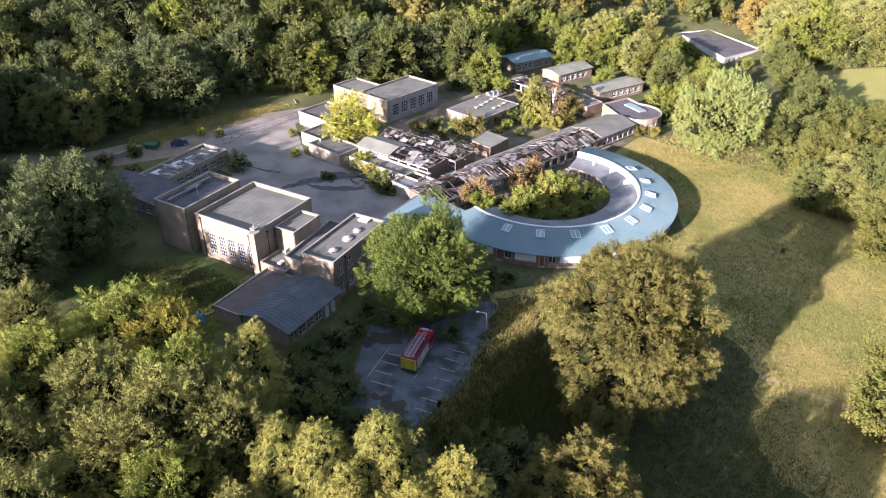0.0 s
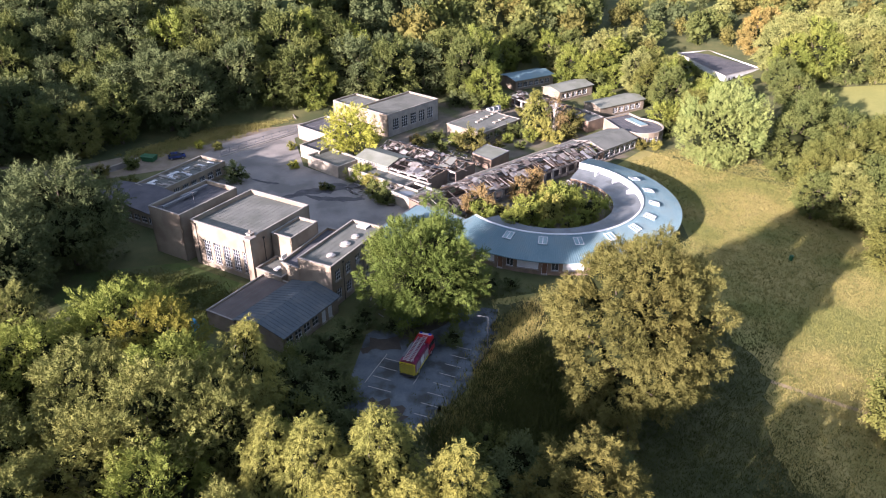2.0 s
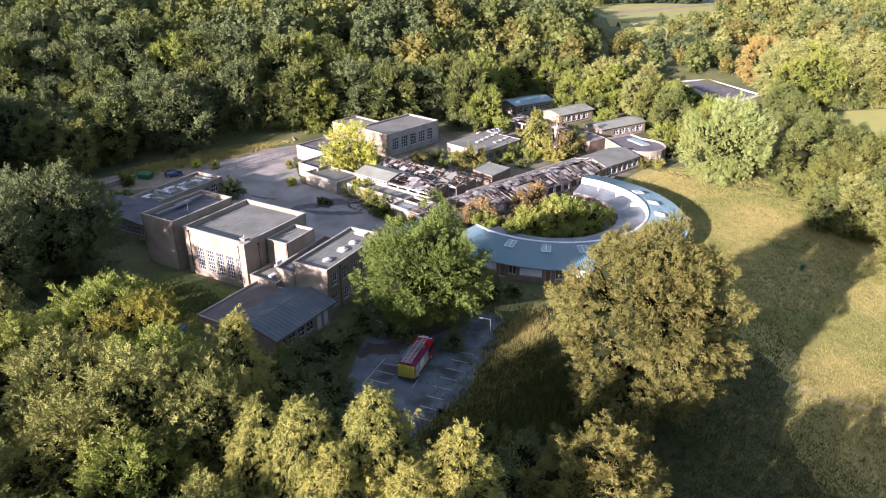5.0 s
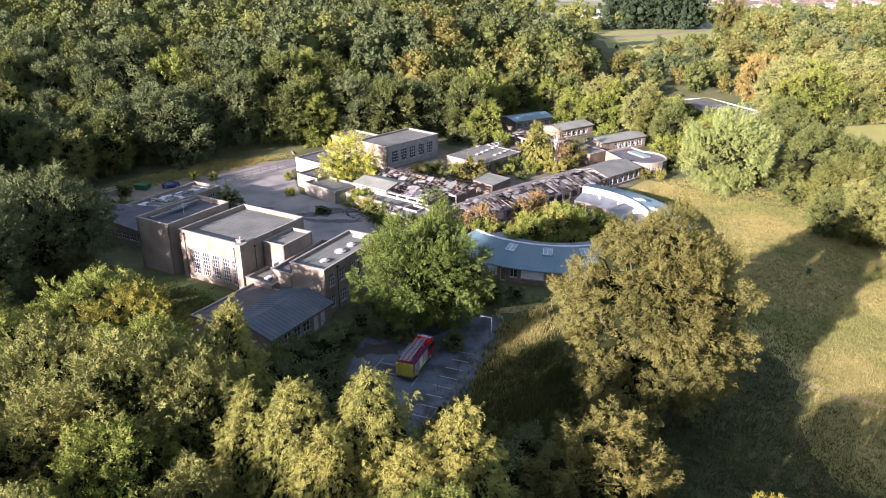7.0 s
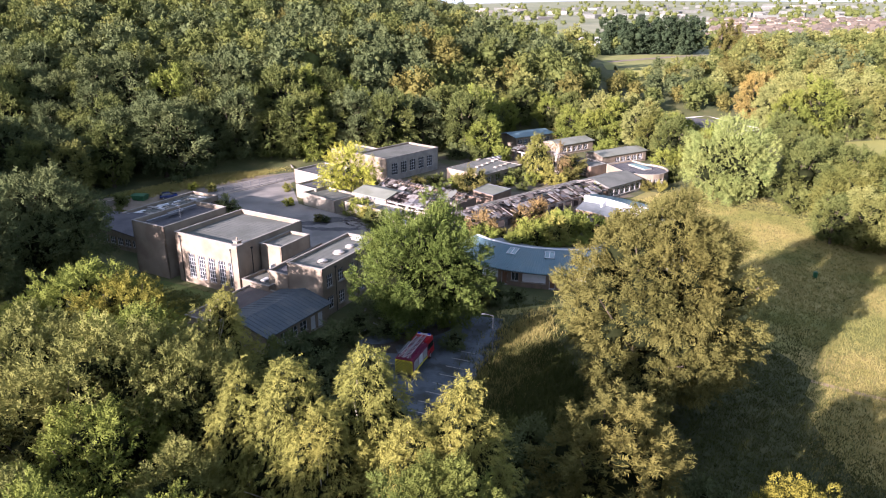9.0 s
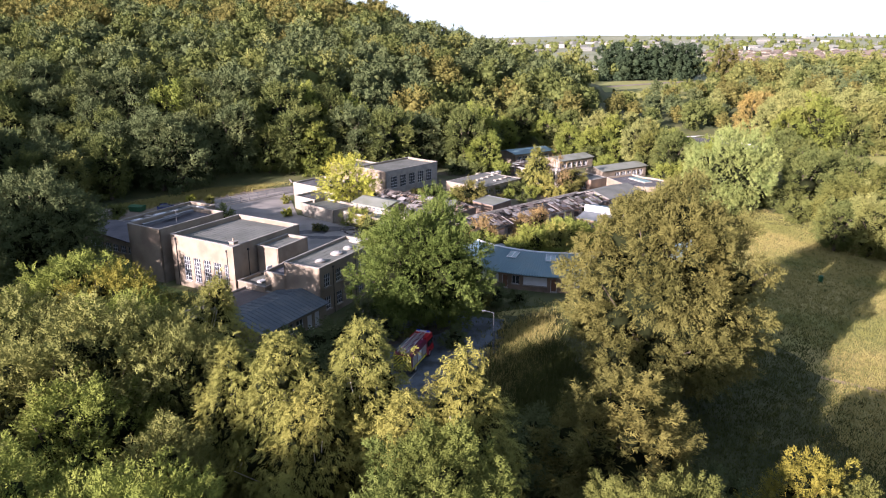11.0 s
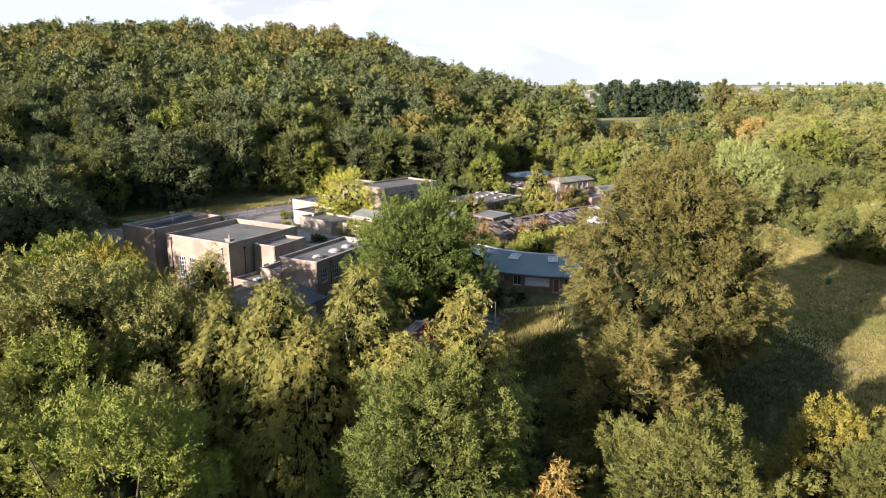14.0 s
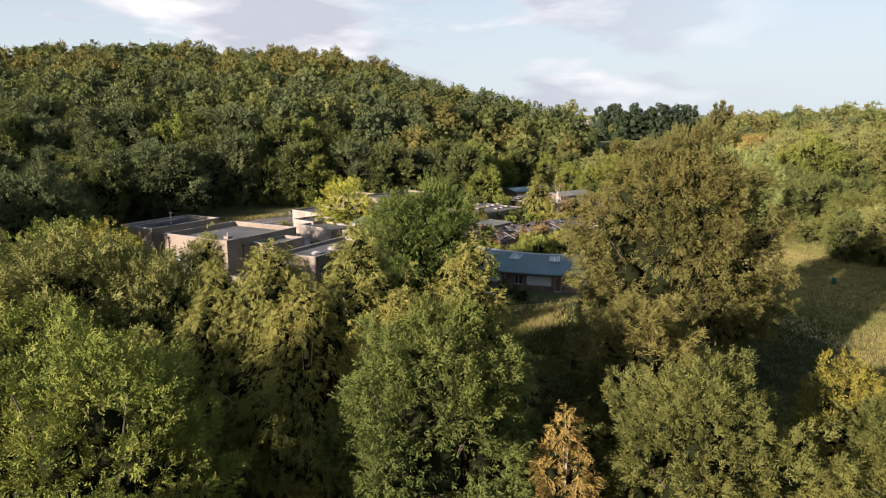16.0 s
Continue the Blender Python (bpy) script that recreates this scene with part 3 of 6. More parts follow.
# ---- trees ----
def leaf_cloud(rng, centres, radii, n, size, stretch=1.0, droop=0.0, flat=0.85, spread=0.6, inward=-0.2, hub=None, boughs=0, spike=0.0, per=9, twig=4.2):
    """Leafy twigs over the skins of many lobes, each with leaves to both sides. Returns points and faces."""
    centres, radii = np.asarray(centres, float), np.asarray(radii, float)
    hub = centres.mean(0) if hub is None else np.asarray(hub, float)
    w = radii ** 2
    w[:boughs] *= 0.45
    k = max(1, n // per)
    which = rng.choice(len(radii), int(k * 1.8) + 8, p=w / w.sum())
    d = rng.normal(size=(len(which), 3))
    d /= np.linalg.norm(d, axis=1)[:, None]
    out = centres - hub
    out /= np.linalg.norm(out, axis=1)[:, None] + 1e-6
    keep = (d * out[which]).sum(1) > inward - 0.5 * (rng.random(len(which)) < 0.25)
    which, d = which[keep][:k], d[keep][:k]
    k = len(which)
    p = centres[which] + d * (radii[which] * rng.uniform(0.55, 1.0, k))[:, None] * np.array([1, 1, flat])
    if spike:
        ax0 = out[which] + rng.normal(size=(len(radii), 3))[which] * 0.35 + np.array([0, 0, 0.45])
        ax0 /= np.linalg.norm(ax0, axis=1)[:, None]
        along = np.maximum((d * ax0).sum(1), 0) ** 1.5 * np.where(which < boughs, 0.2, 1.0)
        p += ax0 * (along * radii[which] * spike)[:, None]

    def unit(v):
        return v / (np.linalg.norm(v, axis=1)[:, None] + 1e-6)

    a = unit(0.8 * d + 0.6 * out[which] + rng.normal(size=(k, 3)) * 0.35 + np.array([0, 0, 0.45 - droop]))
    nrm = 0.75 * d + 0.35 * out[which] + rng.normal(size=(k, 3)) * spread * 0.8 + np.array([0, 0, 0.35])
    nrm = unit(nrm - a * (nrm * a).sum(1)[:, None])
    b = np.cross(nrm, a)
    length = size * twig * rng.uniform(0.6, 1.4, k)
    V = []
    for j in range(per):
        f, sgn = (j + 0.5) / per, 1 if j % 2 else -1
        s = size * rng.uniform(0.65, 1.35, k) * (1.1 - 0.35 * f)
        ln = unit(nrm + rng.normal(size=(k, 3)) * 0.3)
        la = a * 0.65 + b * sgn * rng.uniform(0.4, 1.0, k)[:, None] + np.array([0, 0, -0.25 * droop])
        la = unit(la - ln * (la * ln).sum(1)[:, None])
        lb = np.cross(ln, la)
        q = p + a * (length * (f - 0.25))[:, None] + b * (sgn * s * rng.uniform(0.1, 0.9, k))[:, None]
        L, W = (s * stretch)[:, None], (s / stretch ** 0.5)[:, None]
        V.append(np.stack([q - la * L * 0.4 - lb * W * 0.3, q + la * L * 0.15 + lb * W * 0.6, q + la * L * 0.65 - lb * W * 0.15], 1))
    v = np.concatenate(V)
    return v.reshape(-1, 3), np.arange(len(v) * 3).reshape(-1, 3)


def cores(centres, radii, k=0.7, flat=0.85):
    """Rough filler masses inside a crown that stop the light."""
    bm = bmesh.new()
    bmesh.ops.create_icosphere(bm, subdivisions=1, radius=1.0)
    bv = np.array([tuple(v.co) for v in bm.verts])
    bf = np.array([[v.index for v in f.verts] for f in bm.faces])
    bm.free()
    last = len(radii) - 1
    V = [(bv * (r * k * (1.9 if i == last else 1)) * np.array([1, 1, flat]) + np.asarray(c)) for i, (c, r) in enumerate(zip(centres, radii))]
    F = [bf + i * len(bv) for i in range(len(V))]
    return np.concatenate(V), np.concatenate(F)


def raw_mesh(name, pieces, mat, second=None):
    """One mesh from several (points, faces) pieces with three or four corners a face."""
    me = bpy.data.meshes.new(name)
    nv = sum(len(v) for v, f in pieces)
    V = np.concatenate([v for v, f in pieces])
    idx, tot, base = [], [], 0
    for v, f in pieces:
        idx.append((f + base).ravel())
        tot.append(np.full(len(f), f.shape[1]))
        base += len(v)
    idx, tot = np.concatenate(idx), np.concatenate(tot)
    me.vertices.add(nv)
    me.vertices.foreach_set("co", V.astype(np.float32).ravel())
    me.loops.add(len(idx))
    me.loops.foreach_set("vertex_index", idx.astype(np.int32))
    me.polygons.add(len(tot))
    me.polygons.foreach_set("loop_start", np.concatenate([[0], np.cumsum(tot)[:-1]]).astype(np.int32))
    me.materials.append(MAT[mat])
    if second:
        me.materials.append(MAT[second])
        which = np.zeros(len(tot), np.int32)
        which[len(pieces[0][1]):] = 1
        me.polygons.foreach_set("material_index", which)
    me.update(calc_edges=True)
    return me


def lobes(rng, h, r, base, n, kind="round"):
    """Centres and radii of a crown's masses: boughs first, then the clumps that stand out of them."""
    C, R = [], []
    zc, rz = (h + base) / 2, (h - base) / 2
    if kind == "cone":
        for j in range(n):
            f = j / n
            b = j * 2.4
            w = r * (1 - f) * 0.55
            C.append((math.cos(b) * w, math.sin(b) * w, base + (h - base) * f))
            R.append(max(0.5, r * (0.62 - 0.5 * f)))
        return np.array(C), np.array(R), len(C)
    lop = [(rng.uniform(0.04, 0.16), rng.uniform(0, 6.28)) for _ in range(3)]
    m = max(7, n // (3 if kind == "birch" else 4 if n < 180 else 6))
    for i in range(m):
        z = 1 - 2 * (i + 0.5) / m
        t = i * 2.39996 + rng.uniform(-0.5, 0.5)
        s = math.sqrt(max(0, 1 - z * z))
        bulge = 1 + sum(k * math.sin((j + 1) * t + p) for j, (k, p) in enumerate(lop))
        k = rng.uniform(0.52, 0.72) * bulge
        low = 0.82 if z < -0.35 else 1.0
        if kind == "dome":
            s, low = math.sqrt(1 - max(0.0, (z + 0.55) / 1.55) ** 2) if z < 0.99 else 0.0, 1.0
        if kind == "column":
            s, low = (s if z > 0.15 else max(s, 0.85)), 1.0
        if kind == "oval":
            low = 1.07 - 0.17 * z
        if kind == "birch":
            low = 1.0 - 0.62 * ((z + 1) / 2) ** 1.6
        lr = rng.uniform(0.27, 0.42) * r * (0.85 if kind == "oval" else 0.8 * (1.15 - 0.35 * z) if kind == "birch" else 1)
        C.append((s * math.cos(t) * r * k * low, s * math.sin(t) * r * k * low, zc + z * (rz - lr * 0.75) * rng.uniform(0.85, 1.05)))
        R.append(lr)
    C.append((0, 0, zc))
    R.append(r * 0.5)
    boughs = len(C)
    hub = np.array((0, 0, zc - rz * 0.25))
    for i in range(n):
        j = i % (boughs - 1)
        c, br = np.array(C[j]), R[j]
        o = c - hub
        o /= np.linalg.norm(o)
        d = rng.normal(size=3) * 0.75 + o + np.array((0, 0, 0.25))
        d /= np.linalg.norm(d)
        C.append(tuple(c + d * br * (rng.uniform(0.78, 1.05) + 0.5 * rng.random() ** 3)))
        R.append(br * (0.22 + 0.3 * rng.random() ** 1.5))
    return np.array(C), np.array(R), boughs


def limbs(rng, h, r, base, centres, lean=(0, 0), trunk_r=None):
    """A tapered trunk with limbs to some of the lobes."""
    sh = Shape()
    tr = trunk_r or 0.028 * h

    def stem(p0, p1, r0, r1, n=7):
        p0, p1 = Vector(p0), Vector(p1)
        d = (p1 - p0).normalized()
        a = d.cross(Vector((0.3, 0.9, 0.1))).normalized()
        b = d.cross(a)
        lo = [p0 + (a * math.cos(2 * math.pi * i / n) + b * math.sin(2 * math.pi * i / n)) * r0 for i in range(n)]
        hi = [p1 + (a * math.cos(2 * math.pi * i / n) + b * math.sin(2 * math.pi * i / n)) * r1 for i in range(n)]
        sh.prism(lo, hi)

    knee = (lean[0] * 0.4, lean[1] * 0.4, base + (h - base) * 0.35)
    stem((0, 0, -0.6), knee, tr * 1.25, tr * 0.75)
    top = (lean[0], lean[1], h * 0.86)
    stem(knee, top, tr * 0.75, tr * 0.15)
    for c in centres[:: max(1, len(centres) // 9)]:
        f = rng.uniform(0.2, 0.75)
        z0 = base * 0.7 + (c[2] - base * 0.7) * f * 0.6
        stem((knee[0] * min(1, z0 / knee[2]), knee[1] * min(1, z0 / knee[2]), z0), tuple(c), tr * 0.4, tr * 0.1, 5)
    return sh


TREE_MESH = {}


def tree_kind(key, seed, h, r, base, mat, n_lobes, n_leaf, size, kind="round", stretch=1.4, droop=0.2, bark="bark", lean=(0, 0), flat=0.85, core=0.46, spike=0.9, trunk_r=None, spread=0.5):
    """Builds the two meshes of a tree once and keeps them under a key."""
    rng = np.random.default_rng(seed)
    C, R, boughs = lobes(rng, h, r, base, n_lobes, kind)
    if kind == "birch":
        flat = 1.25
    C[:, 0] += lean[0] * (C[:, 2] / h)
    C[:, 1] += lean[1] * (C[:, 2] / h)
    pieces = [leaf_cloud(rng, C, R, n_leaf, size, stretch, droop, flat, spread, boughs=boughs if kind != "cone" else 0, spike=spike)]
    # dark cores stand in for the shade deep in the crown
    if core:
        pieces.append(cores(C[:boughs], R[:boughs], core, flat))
    crown = raw_mesh("crown", pieces, "leaf_" + mat, "crown_shade")
    sh = limbs(rng, h, r, base, C, lean, trunk_r)
    trunk = bpy.data.meshes.new("trunk")
    trunk.from_pydata([tuple(p) for p in sh.v], [], sh.f)
    trunk.materials.append(MAT[bark])
    TREE_MESH[key] = (trunk, crown, h)
    return key


def tree(key, x, y, scale=1.0, turn=0.0, label="", category="tree", group="", z=None, wide=1.0, name="tree"):
    trunk, crown, h = TREE_MESH[key]
    t = thing(name, (x, y, float(rise(x, y)) if z is None else z), label, category, group)
    t.rotation_euler = (0, 0, radians(turn))
    t.scale = (scale * wide, scale * wide, scale)
    for n, me in (("trunk", trunk), ("crown", crown)):
        o = new(n, me)
        o.parent = t
    return t


for i, (m, h, r) in enumerate((("dark", 15, 5.8), ("mid", 15, 5.6), ("mid", 16, 5.2), ("bright", 14, 5.4), ("wooded", 14, 5.0), ("dark", 16, 6.2), ("paler", 14, 4.6), ("tan", 14, 5.0), ("willow", 13, 5.4))):
    tree_kind("wood%d" % i, 60 + i, h, r, 0.4, m, 90, 8200, 0.43, stretch=1.3, spike=0.45, core=0.5)
tree_kind("mid_tree", 11, 16.8, 10.8, 0.6, "maple", 260, 90000, 0.25, stretch=1.3, spike=0.25, core=0.52, spread=0.35)
tree("mid_tree", -2.4, 95.0, 0.97, wide=0.92, label="large round green maple beside the car park")
tree_kind("big_tree", 12, 26.4, 11.8, 0.6, "olive", 360, 150000, 0.23, "oval", stretch=2.0, droop=0.5, spike=0.45, spread=0.35, core=0.62)
tree("big_tree", 24.1, 72.2, 0.915, wide=0.92, label="very tall olive-brown beech standing in the meadow")
tree_kind("silver_tree", 13, 19.5, 12.5, 0.3, "silver", 240, 66000, 0.27, stretch=1.6, spike=0.6)
tree("silver_tree", 66.5, 160.0, 0.92, wide=0.78, label="large pale silvery green tree at the meadow's edge")
tree_kind("yellow_tree", 14, 11.0, 7.0, 1.5, "yellow", 110, 15000, 0.25, stretch=1.8, core=0.2, spike=1.4)
tree("yellow_tree", -22.4, 167.0, label="bright yellow leaved tree among the school blocks")
for i in range(3):
    tree_kind("birch%d" % i, 20 + i, 19.4, 5.6, 1.0, "birch", 260, 62000, 0.145, "birch", 1.9, 1.6, bark="birchbark", core=0.42, spike=0.7, trunk_r=0.2)
tree_kind("lean_birch", 24, 15.0, 5.2, 1.5, "birch", 170, 38000, 0.145, "birch", 1.9, 1.6, bark="birchbark", lean=(3.0, 2.0), core=0.4, trunk_r=0.2)
for k, x, y, s in ((0, -6.2, 50.5, 1.02), (1, 1.2, 46.5, 0.96), (2, -12.6, 50.5, 0.96), (1, -17.5, 53.0, 0.84), (0, -9.5, 46.0, 0.88), (2, -2.6, 44.5, 0.86)):
    tree("birch%d" % k, x, y, s, 70 * x, "tall yellow-green silver birch with hanging twigs", group="birches by the car park")
tree("lean_birch", -27.0, 68.5, 1.03, label="leaning silver birch with a pale bare trunk")
tree_kind("small_tree", 38, 14.8, 5.2, 0.0, "olive", 130, 46000, 0.16, "round", 2.6, 0.4, spike=2.0, core=0.5)
tree("small_tree", 14.2, 50.6, 0.88, wide=1.36, label="slender olive green tree in the shaded grass")
tree_kind("front_tree", 32, 16.2, 5.6, 0.2, "leafy", 230, 95000, 0.145, "column", 1.7, 0.5, core=0.48, spike=0.8, spread=0.35)
tree_kind("front_tree_b", 33, 15.0, 5.8, 0.2, "willow", 230, 95000, 0.14, "column", 2.0, 0.3, core=0.48, spike=1.1, spread=0.35)
tree_kind("front_tree_c", 34, 15.5, 6.2, 0.2, "bright", 230, 100000, 0.135, "column", 1.7, 0.3, core=0.48, spike=1.1, spread=0.35)
tree("front_tree", -0.7, 37.8, 1.0, label="dense green tree close to the birches", wide=0.93)
tree("front_tree_b", 14.2, 37.2, 0.92, label="dense grey-green tree on the open grass", wide=0.95)
tree("front_tree_b", 27.0, 38.2, 0.79, 80, label="dense grey-green tree on the open grass")
tree("front_tree_c", -17.2, 33.5, 1.02, 140, label="pale green bushy tree below the birches", wide=0.95)
tree("front_tree_c", -26.5, 36.0, 1.0, 60, label="pale green bushy tree below the birches")
tree("front_tree_c", -15.0, 27.0, 0.72, 200, label="low pale green tree below the birches")
# row kept below the view, added only to shade the meadow
for x, y, s in ((20.0, 23.0, 0.64), (27.0, 23.5, 0.66), (34.0, 26.0, 0.68), (42.0, 29.0, 0.7), (50.0, 33.0, 0.7)):
    tree("wood2", x, y, s, 77 * x, "unseen broadleaved tree added to shade the lower meadow", group="thicket trees", wide=1.15)
tree_kind("amber_birch", 35, 11.5, 2.6, 0.3, "orange", 90, 16000, 0.13, "birch", 2.2, 1.5, bark="birchbark", core=0.5, trunk_r=0.1)
tree("amber_birch", 6.4, 36.5, 1.0, label="slender birch turned amber orange")
tree_kind("gold_tree", 36, 13.2, 4.6, 0.8, "gold", 110, 26000, 0.155, stretch=1.4, core=0.45, spike=1.2)
tree("gold_tree", 26.4, 43.2, 0.84, label="young tree turning golden yellow")
tree_kind("thicket_a", 132, 16.0, 6.4, 0.4, "wooded", 170, 42000, 0.2, stretch=1.5, spread=0.4)
tree_kind("thicket_b", 133, 15.0, 6.8, 0.4, "wooded", 170, 42000, 0.2, stretch=1.6, spread=0.4)
tree_kind("thicket_c", 134, 15.5, 6.6, 0.4, "bright", 170, 42000, 0.205, stretch=1.5, spread=0.4)
# those at (-24, 58.5) and (-32, 58) are added to shade the car park
for k, x, y, s, w in (("thicket_c", -43.5, 78.0, 1.0, 1.1), ("thicket_c", -33.5, 66.5, 0.98, 1.1), ("thicket_b", -42.0, 64.0, 0.98, 1.1), ("thicket_b", -27.0, 61.0, 1.02, 1.0), ("thicket_a", -32.0, 58.0, 1.0, 1.1), ("thicket_b", -24.0, 58.5, 0.95, 0.7), ("thicket_c", -52.0, 70.0, 0.92, 1.1), ("thicket_b", -57.0, 60.0, 0.95, 1.1),
                      ("thicket_a", -61.0, 82.0, 0.75, 1.1), ("thicket_b", -50.0, 54.0, 0.95, 1.1), ("thicket_a", -36.0, 54.0, 0.9, 1.1), ("thicket_c", -29.0, 49.5, 0.9, 1.0), ("thicket_a", -43.0, 46.0, 0.9, 1.1), ("thicket_b", -33.0, 41.0, 0.85, 1.1), ("thicket_a", -21.0, 46.0, 0.72, 1.1), ("thicket_c", -21.0, 61.0, 0.5, 1.2)):
    tree(k, x, y, s, 31 * x, "green broadleaved tree in the thicket beside the annex", group="thicket trees", wide=w)
tree_kind("turning_tree", 37, 15.8, 6.0, 2.0, "gold", 120, 30000, 0.2, stretch=1.4, core=0.5)
tree("turning_tree", -36.5, 74.0, 1.0, 20, label="tree with yellowing leaves in the thicket", wide=0.95)
tree_kind("dark_tree", 41, 18.0, 10.0, 0.4, "dark", 240, 46000, 0.3, spike=0.4, core=0.5)
# the last six stand out of view, added to throw shade eastwards
for x, y, s in ((-67.0, 112.0, 1.0), (-84.0, 122.0, 0.74), (-72.0, 96.0, 0.95), (-88.0, 108.0, 1.05), (-100.0, 122.0, 1.0), (-94.0, 90.0, 1.15), (-108.0, 100.0, 1.2), (-112.0, 138.0, 1.15), (-120.0, 150.0, 1.25), (-128.0, 140.0, 1.2), (-122.0, 120.0, 1.2)):
    tree("dark_tree", x, y, s, 37 * x, "large dark green tree by the dining block, farther ones unseen shade casters", group="dark trees by the track")

for i, (m, h, r) in enumerate((("mid", 4, 2.6), ("bright", 4, 2.4), ("olive", 4, 2.4), ("rust", 4.5, 2.2), ("dark", 4, 2.8), ("birch", 4, 2.2), ("yellow", 3.5, 2.2))):
    tree_kind("shrub_" + m, 90 + i, h, r, 0.0, m, 40, 2400, 0.29, stretch=1.5, core=0.5)


def inside(poly, x, y):
    c = False
    for (x0, y0), (x1, y1) in zip(poly, poly[1:] + poly[:1]):
        if (y0 > y) != (y1 > y) and x < (x1 - x0) * (y - y0) / (y1 - y0) + x0:
            c = not c
    return c


def scatter(poly, step, seed):
    rng = random.Random(seed)
    xs, ys = [p[0] for p in poly], [p[1] for p in poly]
    y, row = min(ys), 0
    while y < max(ys):
        x = min(xs) + (row % 2) * step / 2
        while x < max(xs):
            px, py = x + rng.uniform(-0.35, 0.35) * step, y + rng.uniform(-0.35, 0.35) * step
            if inside(poly, px, py):
                yield px, py, rng
            x += step
        y += step * 0.87
        row += 1


WOOD_LEFT = [(-190, 146), (-118, 158), (-92, 163), (-77, 174), (-62, 192), (-47, 203), (-36, 201), (-12, 212), (4, 216), (10, 212), (17, 222), (17, 238), (19, 232), (-190, 226)]
for x, y, rng in scatter(WOOD_LEFT, 9.0, 1):
    k = rng.choices(("wood0", "wood5", "wood1", "wood2", "wood3", "wood4"), (4, 4, 3, 3, 0.6, 1) if x < -46 or y > 232 else (1.5, 1.5, 4, 3, 2.5, 1))[0]
    tree(k, x, y, rng.uniform(0.8, 1.25), rng.uniform(0, 360), "broadleaved woodland tree at the foot of the hill", group="hill wood", wide=rng.uniform(0.9, 1.15))
WOOD_RIGHT = [(18, 244), (36, 245), (46, 232), (56, 222), (64, 212), (64, 190), (70, 184), (84, 196), (82, 216), (88, 226), (94, 224), (110, 221), (128, 222), (160, 221), (160, 246), (60, 252), (18, 256)]
for x, y, rng in scatter(WOOD_RIGHT, 7.0, 2):
    if ((x - 97) / 14) ** 2 + ((y - 248) / 23) ** 2 < 1:
        continue
    k = rng.choices(("wood1", "wood2", "wood3", "wood4", "wood6", "wood8"), (1, 1, 8 if x < 85 else 3, 2, 2, 2))[0]
    tree(k, x, y, rng.uniform(0.75, 1.15) * (0.62 if 0.24 < x / y < 0.35 and y > 226 else 1) * (max(0.3, min(0.85, (232 - y) * 0.022)) if 0.33 < x / y < 0.47 and y < 232 else 0.85 if x < 85 else 1.15), rng.uniform(0, 360), "sunlit broadleaved tree behind the classrooms", group="east wood", wide=rng.uniform(0.95, 1.2))
HEDGE = [(83, 164), (92, 186), (104, 168), (112, 130), (116, 90), (108, 72), (84, 82), (80, 96), (78, 108), (80, 128), (85, 148)]
for x, y, rng in scatter(HEDGE, 7.2, 3):
    k = rng.choices(("wood1", "wood4", "wood8", "wood6"), (3, 2, 4, 1))[0]
    tree(k, x, y, rng.uniform(0.55, 0.85), rng.uniform(0, 360), "bushy tree on the meadow's edge", group="hedge trees", wide=rng.uniform(1.0, 1.3))
for x, y, s in ((99, 172, 0.62), (100, 181, 0.7), (101, 190, 0.62), (102, 199, 0.72), (103, 208, 0.66), (105, 217, 0.7)):
    tree("wood1", x, y, s, 53 * y, "broadleaved tree on the playing field's edge", group="field edge trees", wide=1.15)
for x, y, s in ((112, 258, 1.2), (118, 262, 1.1)):
    tree("wood7", x, y, s * 0.85, 40 * x, "tree turned orange in the east wood")
for k, x, y, s, turn, w in (("wood3", -38, 204, 0.95, 0, 1.1), ("wood3", 13.4, 211, 0.82, 50, 1.1), ("wood8", 58, 66, 0.9, 0, 1.0), ("wood8", 66, 74, 0.95, 90, 1.1), ("wood8", 88, 150, 0.8, 90, 1.1), ("wood1", 76, 131, 0.62, 0, 1.1), ("wood8", 82, 142, 0.7, 0, 1.1)):
    tree(k, x, y, s, turn, "single broadleaved tree at the meadow's edge" if x > 20 else "bright green round tree at the wood's edge", wide=w)
for k, x, y, s in (("shrub_bright", 8, 129.5, 0.9), ("shrub_rust", 7.6, 132.5, 1.15), ("shrub_bright", 14, 125, 0.95), ("shrub_bright", 17.2, 128.5, 1.25), ("shrub_birch", 21.3, 128.8, 1.2), ("shrub_bright", 24.2, 133.5, 1.2), ("shrub_bright", 26, 137, 1.1), ("shrub_bright", 30.2, 131.3, 1.15),
                   ("shrub_rust", 16.5, 140.5, 0.9), ("shrub_rust", 20.5, 145, 0.95), ("shrub_bright", 20.5, 124.2, 0.6), ("shrub_bright", 25.5, 125.2, 0.7), ("shrub_bright", 28, 128, 0.7), ("shrub_bright", 21, 132, 1.0), ("shrub_birch", 23, 140, 0.8), ("shrub_olive", 12, 131, 0.7),
                   ("shrub_mid", 33.5, 163.5, 0.7), ("shrub_bright", 36.5, 166, 0.7)):
    tree(k, x, y, s * 1.12, 50 * x, "self-sown shrub in the overgrown courtyard", "shrub", "courtyard shrubs", name="shrub")
tree_kind("court_birch", 45, 12.0, 4.4, 0.6, "birch", 90, 8000, 0.27, "birch", 2.0, 1.6, bark="birchbark", core=0.45)
tree("court_birch", 25.0, 182.5, 1.0, label="yellowing birch between the classroom wings")
tree_kind("bare_tree", 46, 10.5, 4.4, 1.0, "rust", 60, 2200, 0.24, "birch", 1.8, 1.0, bark="birchbark", core=0)
tree("bare_tree", 29.8, 182.5, 1.0, label="half-bare pale tree between the classroom wings")
